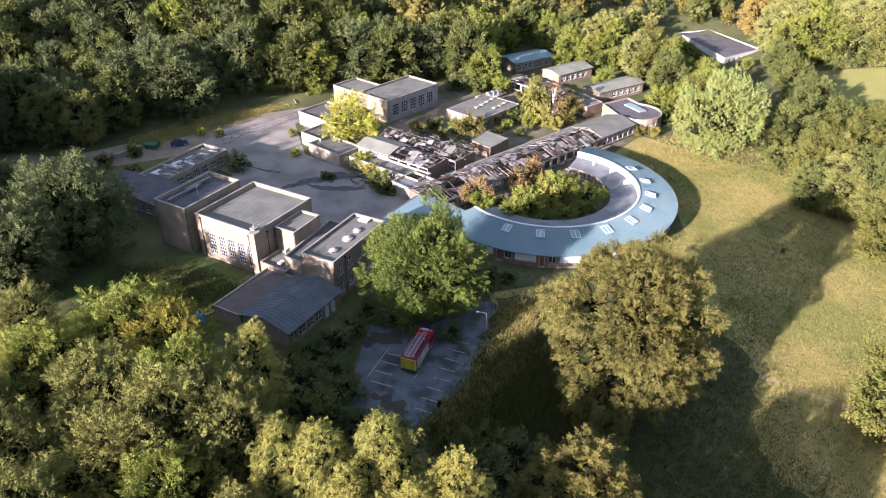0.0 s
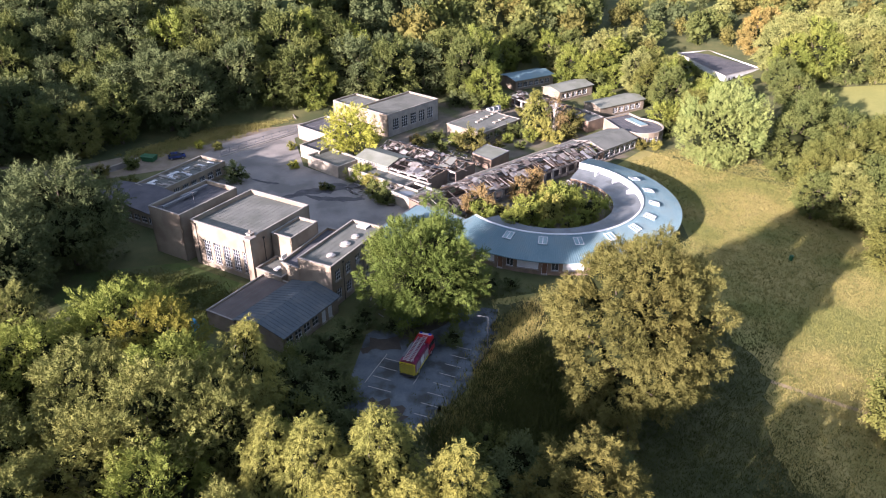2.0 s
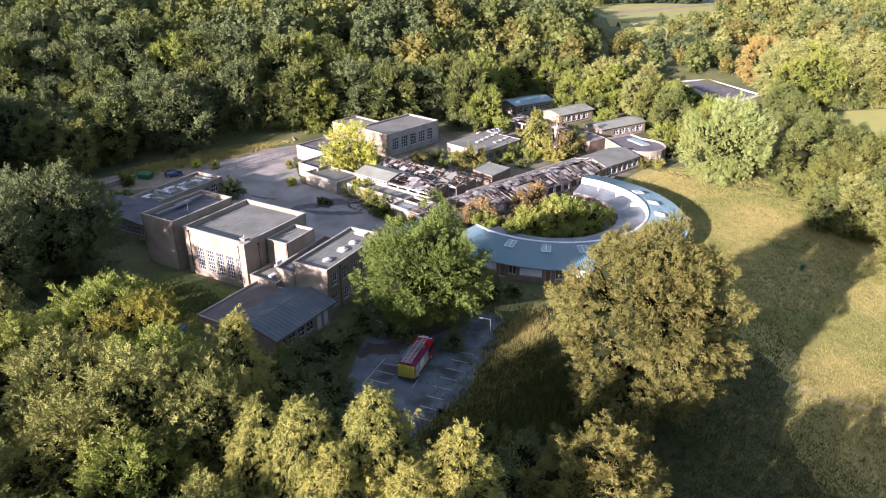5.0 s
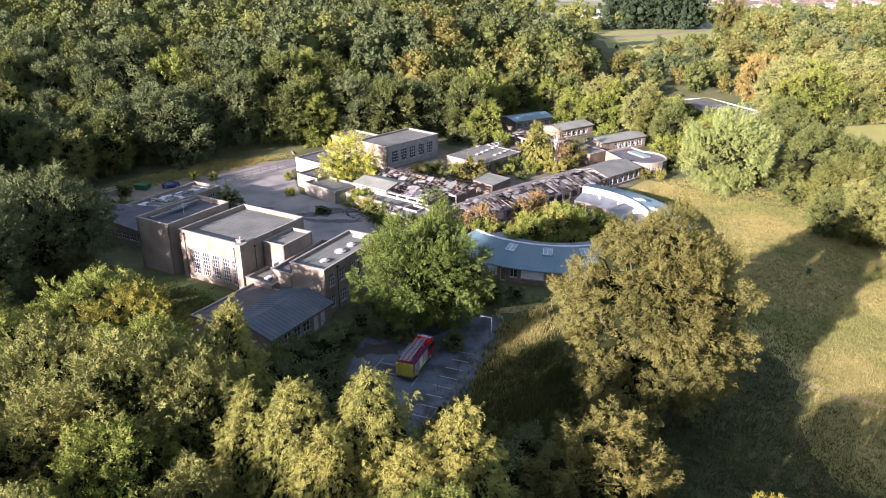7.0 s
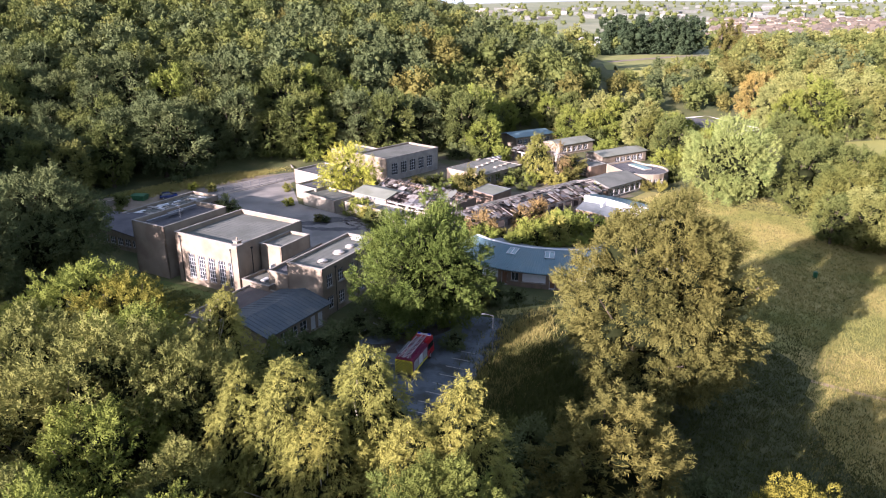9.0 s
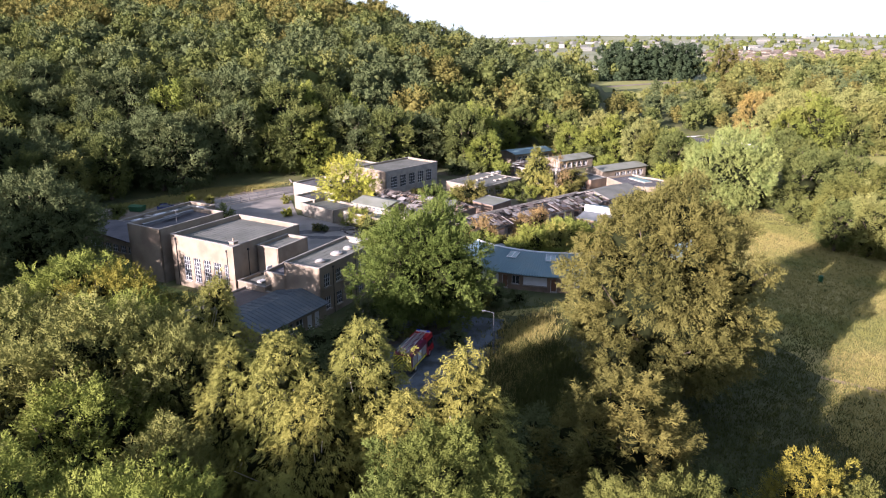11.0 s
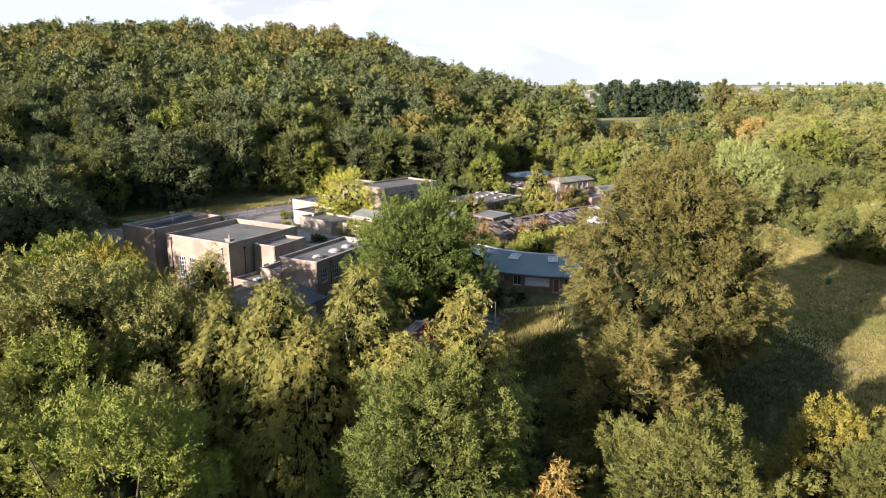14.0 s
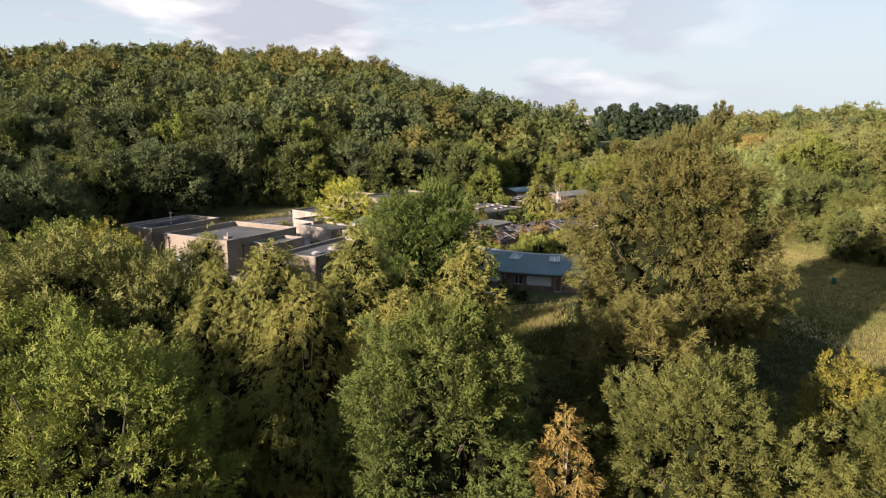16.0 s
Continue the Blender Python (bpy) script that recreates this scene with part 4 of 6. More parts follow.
for k, x, y, s in (("shrub_olive", 6.5, 171, 1.35), ("shrub_bright", 3.5, 174.5, 0.8), ("shrub_bright", 23, 177.5, 0.75), ("shrub_olive", 34.5, 186.5, 1.3), ("shrub_birch", 27.5, 178, 0.8), ("shrub_mid", 19.5, 181, 0.8),
                   ("shrub_mid", -14.0, 140.5, 0.95), ("shrub_mid", -12.2, 138.2, 0.7), ("shrub_birch", -16.3, 147.0, 0.8), ("shrub_bright", -18.8, 151.5, 0.9), ("shrub_olive", -27.0, 146.0, 0.4), ("shrub_dark", -25.5, 145.6, 0.35), ("shrub_yellow", -36.0, 158.5, 0.5), ("shrub_birch", -39.0, 171.5, 0.5),
                   ("shrub_dark", -48.0, 150.5, 0.95), ("shrub_bright", 61.5, 190, 1.5), ("shrub_bright", 65, 193, 1.4), ("shrub_olive", 51, 171.5, 0.6), ("shrub_birch", 54.5, 171.5, 0.6), ("shrub_mid", 60, 181, 0.9), ("shrub_olive", 73, 173, 1.4), ("shrub_mid", 77, 167, 1.5), ("shrub_mid", 80, 160, 1.4), ("shrub_olive", 76, 176, 1.7), ("shrub_mid", 79, 152, 1.2),
                   ("shrub_birch", -58, 171, 0.5), ("shrub_yellow", -63, 172, 0.5), ("shrub_mid", -75, 158, 0.7), ("shrub_olive", -80, 152, 0.8), ("shrub_mid", -70.5, 146, 0.7), ("shrub_olive", -67.8, 143.5, 0.7),
                   ("shrub_olive", -6, 172, 0.8), ("shrub_mid", -2, 176, 0.8), ("shrub_rust", -7, 175, 0.6), ("shrub_mid", 0, 170, 0.6), ("shrub_olive", 14, 172, 0.5), ("shrub_mid", 20, 172, 0.5), ("shrub_bright", 17, 176.5, 0.6), ("shrub_birch", 30, 176, 0.7), ("shrub_olive", 33, 180, 0.9), ("shrub_mid", 27, 190, 0.9), ("shrub_olive", 24, 196, 1.0), ("shrub_mid", 31, 194, 0.8), ("shrub_bright", 48, 208, 1.0), ("shrub_bright", 50, 214, 1.1), ("shrub_mid", 60, 210, 1.3), ("shrub_bright", 40, 232, 1.2), ("shrub_mid", 48, 226, 1.3), ("shrub_bright", 18, 206, 1.0), ("shrub_mid", 10, 206, 0.9), ("shrub_dark", 4, 208, 1.0), ("shrub_mid", -18, 176, 0.6), ("shrub_bright", -17, 164.5, 0.8), ("shrub_yellow", -26, 164.5, 0.7), ("shrub_dark", -14.5, 88, 0.8), ("shrub_dark", -17, 84, 1.0), ("shrub_dark", -19.5, 80, 1.1), ("shrub_dark", -16.5, 77, 1.0), ("shrub_dark", -14, 73, 1.0), ("shrub_dark", -19, 73, 1.3), ("shrub_mid", -22.5, 77, 1.3), ("shrub_dark", -15, 68, 1.2), ("shrub_dark", -10.5, 66, 1.1), ("shrub_mid", -19, 66, 1.5), ("shrub_dark", -6.5, 63, 1.1),
                   ("shrub_dark", -12.5, 93, 0.7), ("shrub_dark", -9, 97, 0.8), ("shrub_mid", -4, 86.5, 0.6), ("shrub_dark", -8, 90.5, 0.7), ("shrub_dark", 1.5, 87.5, 0.6), ("shrub_dark", 8.2, 102.5, 0.7), ("shrub_olive", 5.5, 101.5, 0.7), ("shrub_dark", 11.5, 103.5, 0.5),
                   ("shrub_mid", 5, 63.5, 1.0), ("shrub_dark", 8.5, 61, 1.1), ("shrub_mid", 2.2, 60, 1.1), ("shrub_dark", 12, 57.5, 1.1), ("shrub_dark", 5.5, 56.5, 1.2), ("shrub_dark", 19, 62, 0.8), ("shrub_dark", 20, 58, 1.0), ("shrub_dark", 16, 46.5, 1.2), ("shrub_dark", 9, 49, 1.3), ("shrub_dark", 21, 48, 1.2), ("shrub_dark", 4, 51, 1.4), ("shrub_dark", 24, 52, 1.0)):
    tree(k, x, y, s, 50 * x, "dense low shrub in rough grass", "shrub", "scrub", name="shrub")


tree_kind("poplar", 47, 20.0, 3.0, 0.5, "olive", 60, 5000, 0.5, "birch", 1.4, 0.0)
for x, y, s in ((146, 384, 1.0), (151, 386, 1.08), (156, 388, 0.95)):
    tree("poplar", x, y, s, 30 * x, "slender poplar standing above the far woods", group="poplars")


def woodland():
    """The hill's woods, those beyond and an unseen western wood added for shade, joined."""
    rng = np.random.default_rng(5)
    kinds = {}
    for mat in ("dark", "mid", "olive", "wooded", "paler", "conifer"):
        kinds[mat] = []
        for v in range(3):
            h, r = (15, 6.7) if mat != "conifer" else (21, 5.4)
            C, R, m = lobes(rng, h, r, 0.6, 60, "oval" if mat == "conifer" and v else "cone" if mat == "conifer" else "round")
            a = leaf_cloud(rng, C, R, 1500, 0.8, 1.3, 0.2, 0.85, 0.4, per=4, twig=1.8, boughs=0 if mat == "conifer" and not v else m)
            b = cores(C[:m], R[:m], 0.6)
            kinds[mat].append((a, b))
    lots = {k: [] for k in kinds}

    def put(mat, x, y, s, z):
        a, b = kinds[mat][rng.integers(3)]
        t = rng.uniform(0, 6.28)
        rot = np.array([[math.cos(t), -math.sin(t), 0], [math.sin(t), math.cos(t), 0], [0, 0, 1]])
        for v, f in (a, b):
            lots[mat].append((v @ rot.T * s + np.array([x, y, z]), f))

    hill = [(-200, 222), (-190, 226), (18, 240), (18, 257), (60, 253), (66, 300), (62, 340), (60, 400), (40, 425), (-60, 425), (-285, 415)]
    for x, y, r in scatter(hill, 11.6, 9):
        z = float(rise(x, y))
        m = r.choices(("dark", "mid", "olive", "wooded", "paler"), (3, 5, 1, 2, 0.4) if x > -2 and z < 12 else (6, 5, 0.8, 0.6, 0.1) if z < 34 else (2, 3, 5, 0.8, 0.1))[0]
        put(m, x, y, r.uniform(0.74, 1.2) * (0.62 if 0.19 < x / y < 0.37 and y > 285 else 1), z)
    # out-of-view trees on the added western ridge, there to cast shade
    for x, y, r in scatter([(-132, 10), (-205, 10), (-260, 190), (-205, 200), (-172, 120)], 13.0, 13):
        put(r.choice(("dark", "mid")), x, y, r.uniform(0.95, 1.35), float(rise(x, y)))
    east = [(60, 253), (125, 244), (160, 240), (200, 230), (320, 250), (340, 380), (180, 400), (150, 372), (105, 345), (66, 300)]
    for x, y, r in scatter(east, 11.5, 10):
        if ((x - 97) / 14) ** 2 + ((y - 248) / 22) ** 2 < 1 or (y > 335 and 0.25 < x / y < 0.34):
            continue
        put(r.choices(("dark", "mid", "olive", "wooded", "paler"), (1.5, 4, 2, 2.5, 0.6))[0], x, y, r.uniform(0.66, 1.0) * (0.6 if y > 275 and x / y < 0.4 else 0.72 if x < 140 else 1), float(rise(x, y)))
    for x, y, r in scatter([(105, 470), (168, 470), (172, 496), (108, 496)], 6.8, 11):
        put("conifer", x, y, r.uniform(0.7, 1.15), float(rise(x, y)))
    for x, y, r in scatter([(20, 430), (95, 445), (100, 500), (30, 520)], 12, 12):
        put(r.choice(("mid", "wooded")), x, y, r.uniform(0.45, 0.65), float(rise(x, y)))
    for m, ps in lots.items():
        if ps:
            tagged(new("woodland_" + m, raw_mesh("woodland", ps, "leaf_" + m)), "dense mixed woodland on the hillside and beyond", "woodland", kind="stuff")


woodland()

# ---- buildings ----
WIN = lambda s0, n, w, gap, z0, z1, c, r: [(s0 + i * (w + gap), s0 + i * (w + gap) + w, z0, z1, c, r) for i in range(n)]

stage = flat_block("stage_block", rect((-47.2, 113.2), 60, 8.1, 14.1), 9.5, "tall buff brick stage block with a parapet roof", "school building", parapet=0.85, roof="darkfelt")
hall = flat_block("assembly_hall", rect((-32.8, 105.7), 60, 14.4, 15.4), 8.8, "buff brick assembly hall with five tall windows", "school building",
                  holes={0: WIN(2.6, 5, 1.6, 0.75, 1.2, 5.4, 3, 6)}, parapet=0.8)
box = flat_block("stair_block", rect((-26.2, 107.2), 62, 4.4, 7.4), 8.0, "narrow brick block with a felt roof beside the hall", "school building")
mid = flat_block("link_block", [(-27.5, 103.2), (-24.05, 101.1), (-17.0, 114.0), (-21.5, 116.3)], 5.6, "low flat-roofed link between hall and offices", "school building", roof="darkfelt")
low = flat_block("porch_block", [(-32.2, 104.6), (-27.2, 101.4), (-24.6, 105.9), (-29.6, 109.0)], 3.6, "small low block in the nook of the hall", "school building")
office = flat_block("office_block", rect((-18.0, 97.3), 62.3, 6.6, 16.0), 8.0, "two-storey buff brick office block with roof domes", "school building",
                    holes={1: WIN(1.0, 5, 1.5, 1.4, 4.6, 6.6, 3, 3) + WIN(1.0, 5, 1.5, 1.4, 1.0, 3.0, 3, 3)})
annex = gable_block("annex", rect((-23.6, 85.0), 60, 9.6, 13.0), 2.9, 4.2, "single-storey annex with a dark grey sheet roof", "school building", mid=0.5, roof="slate", ribs=0.75,
                    holes={1: WIN(0.5, 4, 1.5, 0.5, 0.9, 2.4, 2, 2) + [(8.8, 9.9, 0.2, 2.4, 1, 1, "white"), (10.4, 11.5, 0.2, 2.4, 1, 1, "white")]})
annex_flat = flat_block("annex_store", rect((-32.1, 89.6), 60, 6.0, 13.0), 2.9, "low flat-roofed store beside the annex", "school building", roof="brownfelt", parapet=0.25, lip=0.2)
longb = flat_block("kitchen_block", rect((-59.9, 136.5), 62, 7.5, 19.3), 4.0, "long low block with white panels lying on its roof", "school building",
                   holes={1: WIN(1.0, 7, 1.7, 0.8, 1.2, 2.8, 3, 2)}, parapet=0.6)
darkb = gable_block("dining_block", rect((-56.0, 125.0), 62, 22, 9), 3.0, 4.2, "single-storey block with a dark roof", "school building", roof="darkfelt",
                    holes={0: WIN(8.0, 6, 1.6, 0.5, 1.0, 2.4, 3, 2)})
flatA = flat_block("store_block_tall", rect((-30.3, 172.9), 50, 11.1, 10.5), 3.7, "pale walled flat-roofed store", "school building", mat="render", roof="darkfelt")
flatB = flat_block("store_block_middle", rect((-30.0, 161.5), 50, 7.5, 8), 3.3, "pale walled flat-roofed store", "school building", mat="render", roof="darkfelt")
flatC = flat_block("store_block_low", rect((-24.4, 152.3), 48.5, 11.3, 7.2), 3.0, "pale walled flat-roofed store facing the yard", "school building", mat="render")
gym = flat_block("gymnasium", rect((-14.8, 180.5), 48.5, 11.4, 20.2), 6.3, "brick gymnasium with a row of tall windows", "school building",
                 holes={1: WIN(2.0, 5, 2.3, 1.1, 1.5, 4.6, 3, 4)}, mats={1: "concrete"}, parapet=0.5)
gymside = flat_block("changing_block", rect((-23.2, 188.0), 48.5, 10.8, 9), 6.0, "brick changing room block beside the gymnasium", "school building")
front = flat_block("front_classrooms", [(-22.0, 152.0), (-5.5, 139.0), (-2.6, 142.6), (-19.4, 155.6)], 2.9, "low classroom strip with a row of small windows", "school building", mat="render",
                   holes={0: WIN(1.0, 8, 1.4, 0.9, 1.0, 2.2, 3, 2)})
clere = gable_block("old_classroom_range", [(-12.7, 150.6), (-8.4, 156.1), (-16.0, 162.0), (-20.3, 156.5)], 3.8, 4.7, "classroom range whose grey-green roof survived the fire", "school building", roof="greenroof", mat="render", holes={3: WIN(0.6, 7, 0.9, 0.4, 3.0, 3.55, 2, 1)}, over=0.45)
square = flat_block("square_block", rect((-5.0, 133.0), 47, 8.5, 7.0), 2.9, "small square flat-roofed block facing the yard", "school building", mat="render")
sq2 = flat_block("lobby_block", [(7.1, 161.6), (11.4, 156.7), (16.2, 162.7), (10.9, 167.5)], 3.0, "small block with an intact pale roof", "school building", roof="greenroof", parapet=0.06, coping="grey", lip=0.15, mat="redbrick")
link = flat_block("corridor_roof", [(-14.3, 118.5), (-8.6, 111.5), (7.5, 121.5), (-1.0, 130.5), (-5.5, 131.5)], 3.0, "blue-grey roofed corridor between the wings", "school building", roof="metalroof", parapet=0.06, coping="grey", lip=0.15)
craft = flat_block("craft_block", rect((9.9, 174.3), 47, 12.2, 16.5), 3.4, "long low block with small roof lights", "school building", roof="felt", parapet=0.12, holes={1: WIN(2, 4, 1.6, 2.0, 1.0, 2.4, 2, 2)})
pa = gable_block("classroom_block", rect((23.4, 225.0), 33, 9, 16), 3.2, 4.1, "classroom block with a low-pitched grey roof", "school building", roof="metalroof", holes={1: WIN(1, 6, 1.8, 0.5, 0.9, 2.5, 3, 2)})
pb = gable_block("classroom_block", rect((35.8, 212.5), 36, 7.5, 14.5), 3.2, 4.1, "classroom block with a low-pitched grey-green roof", "school building", roof="greenroof", holes={1: WIN(1, 5, 1.8, 0.5, 0.9, 2.5, 3, 2)})
pc = gable_block("classroom_block", rect((45.2, 196.2), 32, 7, 17.5), 3.2, 4.1, "classroom block with a low-pitched grey-green roof", "school building", roof="greenroof", holes={1: WIN(5, 5, 1.8, 0.5, 0.9, 2.5, 3, 2)})
farb = flat_block("far_block", [(93.0, 231.0), (109.0, 242.0), (100.0, 268.0), (87.0, 264.0)], 3.5, "white walled flat-roofed building among the trees", "building", mat="white", roof="darkfelt", holes={0: WIN(2, 6, 1.5, 1.3, 1.0, 2.4, 2, 1)})


def crescent():
    c, R, rm, ri = Vector((22.0, 134.0)), 26.3, 19.0, 13.3
    a0, a1, n = radians(-146), radians(61), 46
    t = thing("crescent_building", (c.x, c.y, 0), "crescent-shaped single-storey block with a ribbed blue-grey roof", "school building")

    def at(r, a, z):
        return (c.x + r * math.cos(a), c.y + r * math.sin(a), z)

    ang = [a0 + (a1 - a0) * i / n for i in range(n + 1)]

    def ring(r0, z0, r1, z1, th):
        sh = Shape()
        for a in ang:
            sh.v += [at(r0, a, z0 - th), at(r1, a, z1 - th), at(r1, a, z1), at(r0, a, z0)]
        for i in range(n):
            for k in range(4):
                j = (k + 1) % 4
                sh.f.append((4 * i + k, 4 * i + j, 4 * i + 4 + j, 4 * i + 4 + k))
        sh.f += [(3, 2, 1, 0), (4 * n, 4 * n + 1, 4 * n + 2, 4 * n + 3)]
        return sh

    def band(name, r0, z0, r1, z1, mat, th=0.12, label=""):
        return part(name, ring(r0, z0, r1, z1, th), mat, t, label)

    roof = band("outer_roof", rm, 4.5, R + 0.5, 2.95, "metalroof", label="ribbed blue-grey metal roof")
    seams = Shape()
    for i in range(220):
        a = a0 + (a1 - a0) * i / 219
        seams.bar(at(rm + 0.1, a, 4.53), at(R + 0.5, a, 3.0), 0.17, 0.2)
    part("seams", seams, "metalroof", roof)
    band("inner_roof", ri, 3.0, rm, 3.35, "innerroof", label="smooth grey inner roof")
    band("coping", rm - 0.25, 4.72, rm + 0.15, 4.72, "white", 0.18, "white coping")
    part("upstand", ring(rm - 0.2, 4.55, rm, 4.55, 1.35), "white", t, "white painted upstand")
    for f in (28, 8, 45):
        a = radians(f)
        q = [at(rm - 0.2, a - 0.012, 3.2), at(rm - 0.2, a + 0.012, 3.2), at(rm - 2.0, a + 0.012, 3.2), at(rm - 2.0, a - 0.012, 3.2)]
        part("fin", Shape().prism(q, [(q[0][0], q[0][1], 4.7), (q[1][0], q[1][1], 4.7), (q[2][0], q[2][1], 3.9), (q[3][0], q[3][1], 3.9)]), "white", t, "white stub wall")
    for i in range(0, n, 2):
        a, b = ang[i], ang[min(n, i + 2)]
        p, q = at(R - 0.2, a, 0), at(R - 0.2, b, 0)
        Lw = (Vector(q) - Vector(p)).length
        k = (i // 2) % 2
        wall(t, p[:2], q[:2], -0.2, 2.9, "redbrick", [(0.1, Lw - 0.1, 1.0, 2.45, 1, 1, "white")] if k == 0 and i < 30 else [(0.5, 1.5, 0.1, 2.3, 1, 1, "rust"), (2.2, Lw - 0.6, 0.95, 2.4, 2, 1)])
    for i in range(0, n):
        a, b = ang[i], ang[i + 1]
        p, q = at(ri + 0.3, b, 0), at(ri + 0.3, a, 0)
        wall(t, p[:2], q[:2], -0.2, 2.95, "redbrick", [(0.2, (Vector(q) - Vector(p)).length - 0.2, 0.8, 2.3, 2, 2)])
    for a in (a0, a1):
        d = Vector((math.cos(a), math.sin(a)))
        p, q = c + d * (ri + 0.3), c + d * (R - 0.2)
        if a == a1:
            p, q = q, p
        wall(t, p, q, -0.2, 2.95, "redbrick")
    for k in range(9):
        a = radians(-118 + 17.5 * k)
        sk = Shape()
        e = Vector((math.cos(a), math.sin(a), 0))
        s = Vector((-e.y, e.x, 0))
        m0, m1 = Vector(at(20.2, a, 4.27)), Vector(at(22.2, a, 3.86))
        sk.prism([m0 - s * 0.9, m1 - s * 0.9, m1 + s * 0.9, m0 + s * 0.9], [p + Vector((0, 0, 0.32)) for p in (m0 - s * 0.75, m1 - s * 0.75, m1 + s * 0.75, m0 + s * 0.75)])
        sl = part("skylight", sk, "skylight", t, "pale glazed roof light")
        fr = Shape()
        for f in (-0.78, 0, 0.78):
            fr.bar(m0 + s * f + Vector((0, 0, 0.34)), m1 + s * f + Vector((0, 0, 0.34)), 0.1)
        for p in (m0, m1):
            fr.bar(p - s * 0.8 + Vector((0, 0, 0.34)), p + s * 0.8 + Vector((0, 0, 0.34)), 0.1)
        part("skylight_frame", fr, "white", sl)
    return t


crescent()


def burnt_wing(name, a, b, half, eave, ridge, label, seed, cover=0.35):
    """A fire-gutted wing: scorched walls with empty openings, rafters, purlins and loose sheets."""
    rng = random.Random(seed)
    a, b = Vector(a), Vector(b)
    d = (b - a).normalized()
    o = Vector((d.y, -d.x))
    L = (b - a).length
    m = (a + b) / 2
    t = thing(name, (m.x, m.y, 0), label, "burnt building")
    for side in (1, -1):
        p, q = (a + o * half, b + o * half) if side == 1 else (b - o * half, a - o * half)
        n = int(L / 2.6)
        holes = [(0.4 + i * L / n, (i + 1) * L / n - 0.3, 0.7, eave - 0.5) for i in range(n)]
        wall(t, p, q, -0.2, eave - 0.1, "ash" if side == 1 else "redbrick", holes, name="scorched_wall")
    for p, q in ((a - o * half, a + o * half), (b + o * half, b - o * half)):
        wall(t, p, q, -0.2, eave - 0.1, "redbrick")
    part("scorched_floor", Shape().slab([tuple(a - o * half), tuple(a + o * half), tuple(b + o * half), tuple(b - o * half)], 0.02, 0.12), "char", t)
    n = int(L / 0.85)
    hole = [rng.random() for _ in range(40)]
    for i in range(n + 1):
        c = a + d * (L * i / n)
        for side in (1, -1):
            if rng.random() < 0.1 or hole[int(39 * i / n)] < 0.12:
                continue
            e = c + o * side * (half + 0.4) + d * rng.uniform(-0.15, 0.15)
            drop = rng.uniform(0, 0.9) if rng.random() < 0.35 else 0
            f = 1 if rng.random() < 0.75 else rng.uniform(0.35, 0.9)
            g = c.lerp(e, 1 - f) if rng.random() < 0.5 else c
            zg = ridge - drop + (eave - 0.1 - ridge) * (1 - f) * (g is not c)
            part("rafter", Shape().bar((g.x, g.y, zg), (e.x, e.y, eave - 0.05), 0.08, 0.16), "ash" if rng.random() < 0.35 else "char", t)
    for i in range(int(L * half * 1.05)):
        x, s = rng.uniform(0.2, L - 0.5), rng.uniform(-half, half)
        if hole[int(39 * x / L)] < 0.1:
            continue
        z = ridge + (eave - ridge) * abs(s) / half + 0.1
        l, tw = rng.uniform(0.8, 3.2), rng.gauss(0, 0.12)
        p = a + d * x + o * s
        q = p + (d * math.cos(tw) + o * math.sin(tw)) * l
        zq = ridge + (eave - ridge) * min(1.1, abs((q - a).dot(o)) / half) + 0.1
        part("batten", Shape().bar((p.x, p.y, z), (q.x, q.y, zq - rng.choice((0, 0, 0.2, 0.5))), 0.07, 0.05), rng.choice(("ash", "ash", "sheet", "char")), t)
    for s in (0, half * 0.5, -half * 0.5):
        p, q = a + o * s, b + o * s
        z = ridge + (eave - ridge) * abs(s) / half - 0.12
        part("purlin", Shape().bar((p.x, p.y, z), (q.x, q.y, z), 0.14, 0.18), "char", t)
    for i in range(int(L * half * cover)):
        x, s = rng.uniform(0.5, L - 1), rng.uniform(-half, half)
        if hole[int(39 * x / L)] < 0.25:
            continue
        z = ridge + (eave - ridge) * abs(s) / half + 0.16
        c = a + d * x + o * s
        w, l = rng.uniform(0.4, 1.9), rng.uniform(0.5, 2.2)
        sl = (eave - ridge) / half * (1 if s > 0 else -1)
        tw = rng.gauss(0, 0.15)
        dd, oo = d * math.cos(tw) + o * math.sin(tw), o * math.cos(tw) - d * math.sin(tw)
        q = []
        for i1, j1 in ((-1, -1), (1, -1), (1, 1), (-1, 1)):
            g = c + oo * (i1 * l / 2 * rng.uniform(0.6, 1.2)) + dd * (j1 * w / 2 * rng.uniform(0.6, 1.2))
            q.append((g.x, g.y, z + sl * (g - c).dot(o) + rng.uniform(-0.1, 0.1)))
        part("roof_sheet", Shape().prism(q, [(x1, y1, z1 + 0.03) for x1, y1, z1 in q]), rng.choice(("sheet", "char", "brownfelt", "darkfelt", "felt", "ash")), t)
    return t


burnt_wing("burnt_classroom_wing", (-4.2, 131.2), (36.6, 166.8), 4.6, 2.9, 4.3, "fire-gutted classroom wing with bare charred rafters", 3, 1.0)
gable_block("scorched_classrooms", [tuple(p) for p in (Vector((33.6, 170.2)), Vector((39.6, 163.3)), Vector((49.6, 172.0)), Vector((43.6, 178.9)))], 2.9, 4.2, "scorched classrooms with a surviving felt roof", "school building", roof="felt", mat="ash",
            holes={1: WIN(0.5, 6, 1.7, 0.45, 0.6, 2.4, 3, 2)}, over=0.3)
flat_block("wing_corridor", [(5.0, 145.6), (8.0, 142.2), (36.0, 166.6), (33.0, 170.0)], 3.3, "flat grey roofed corridor along the burnt wing", "school building", parapet=0.08, lip=0.15, mat="redbrick")
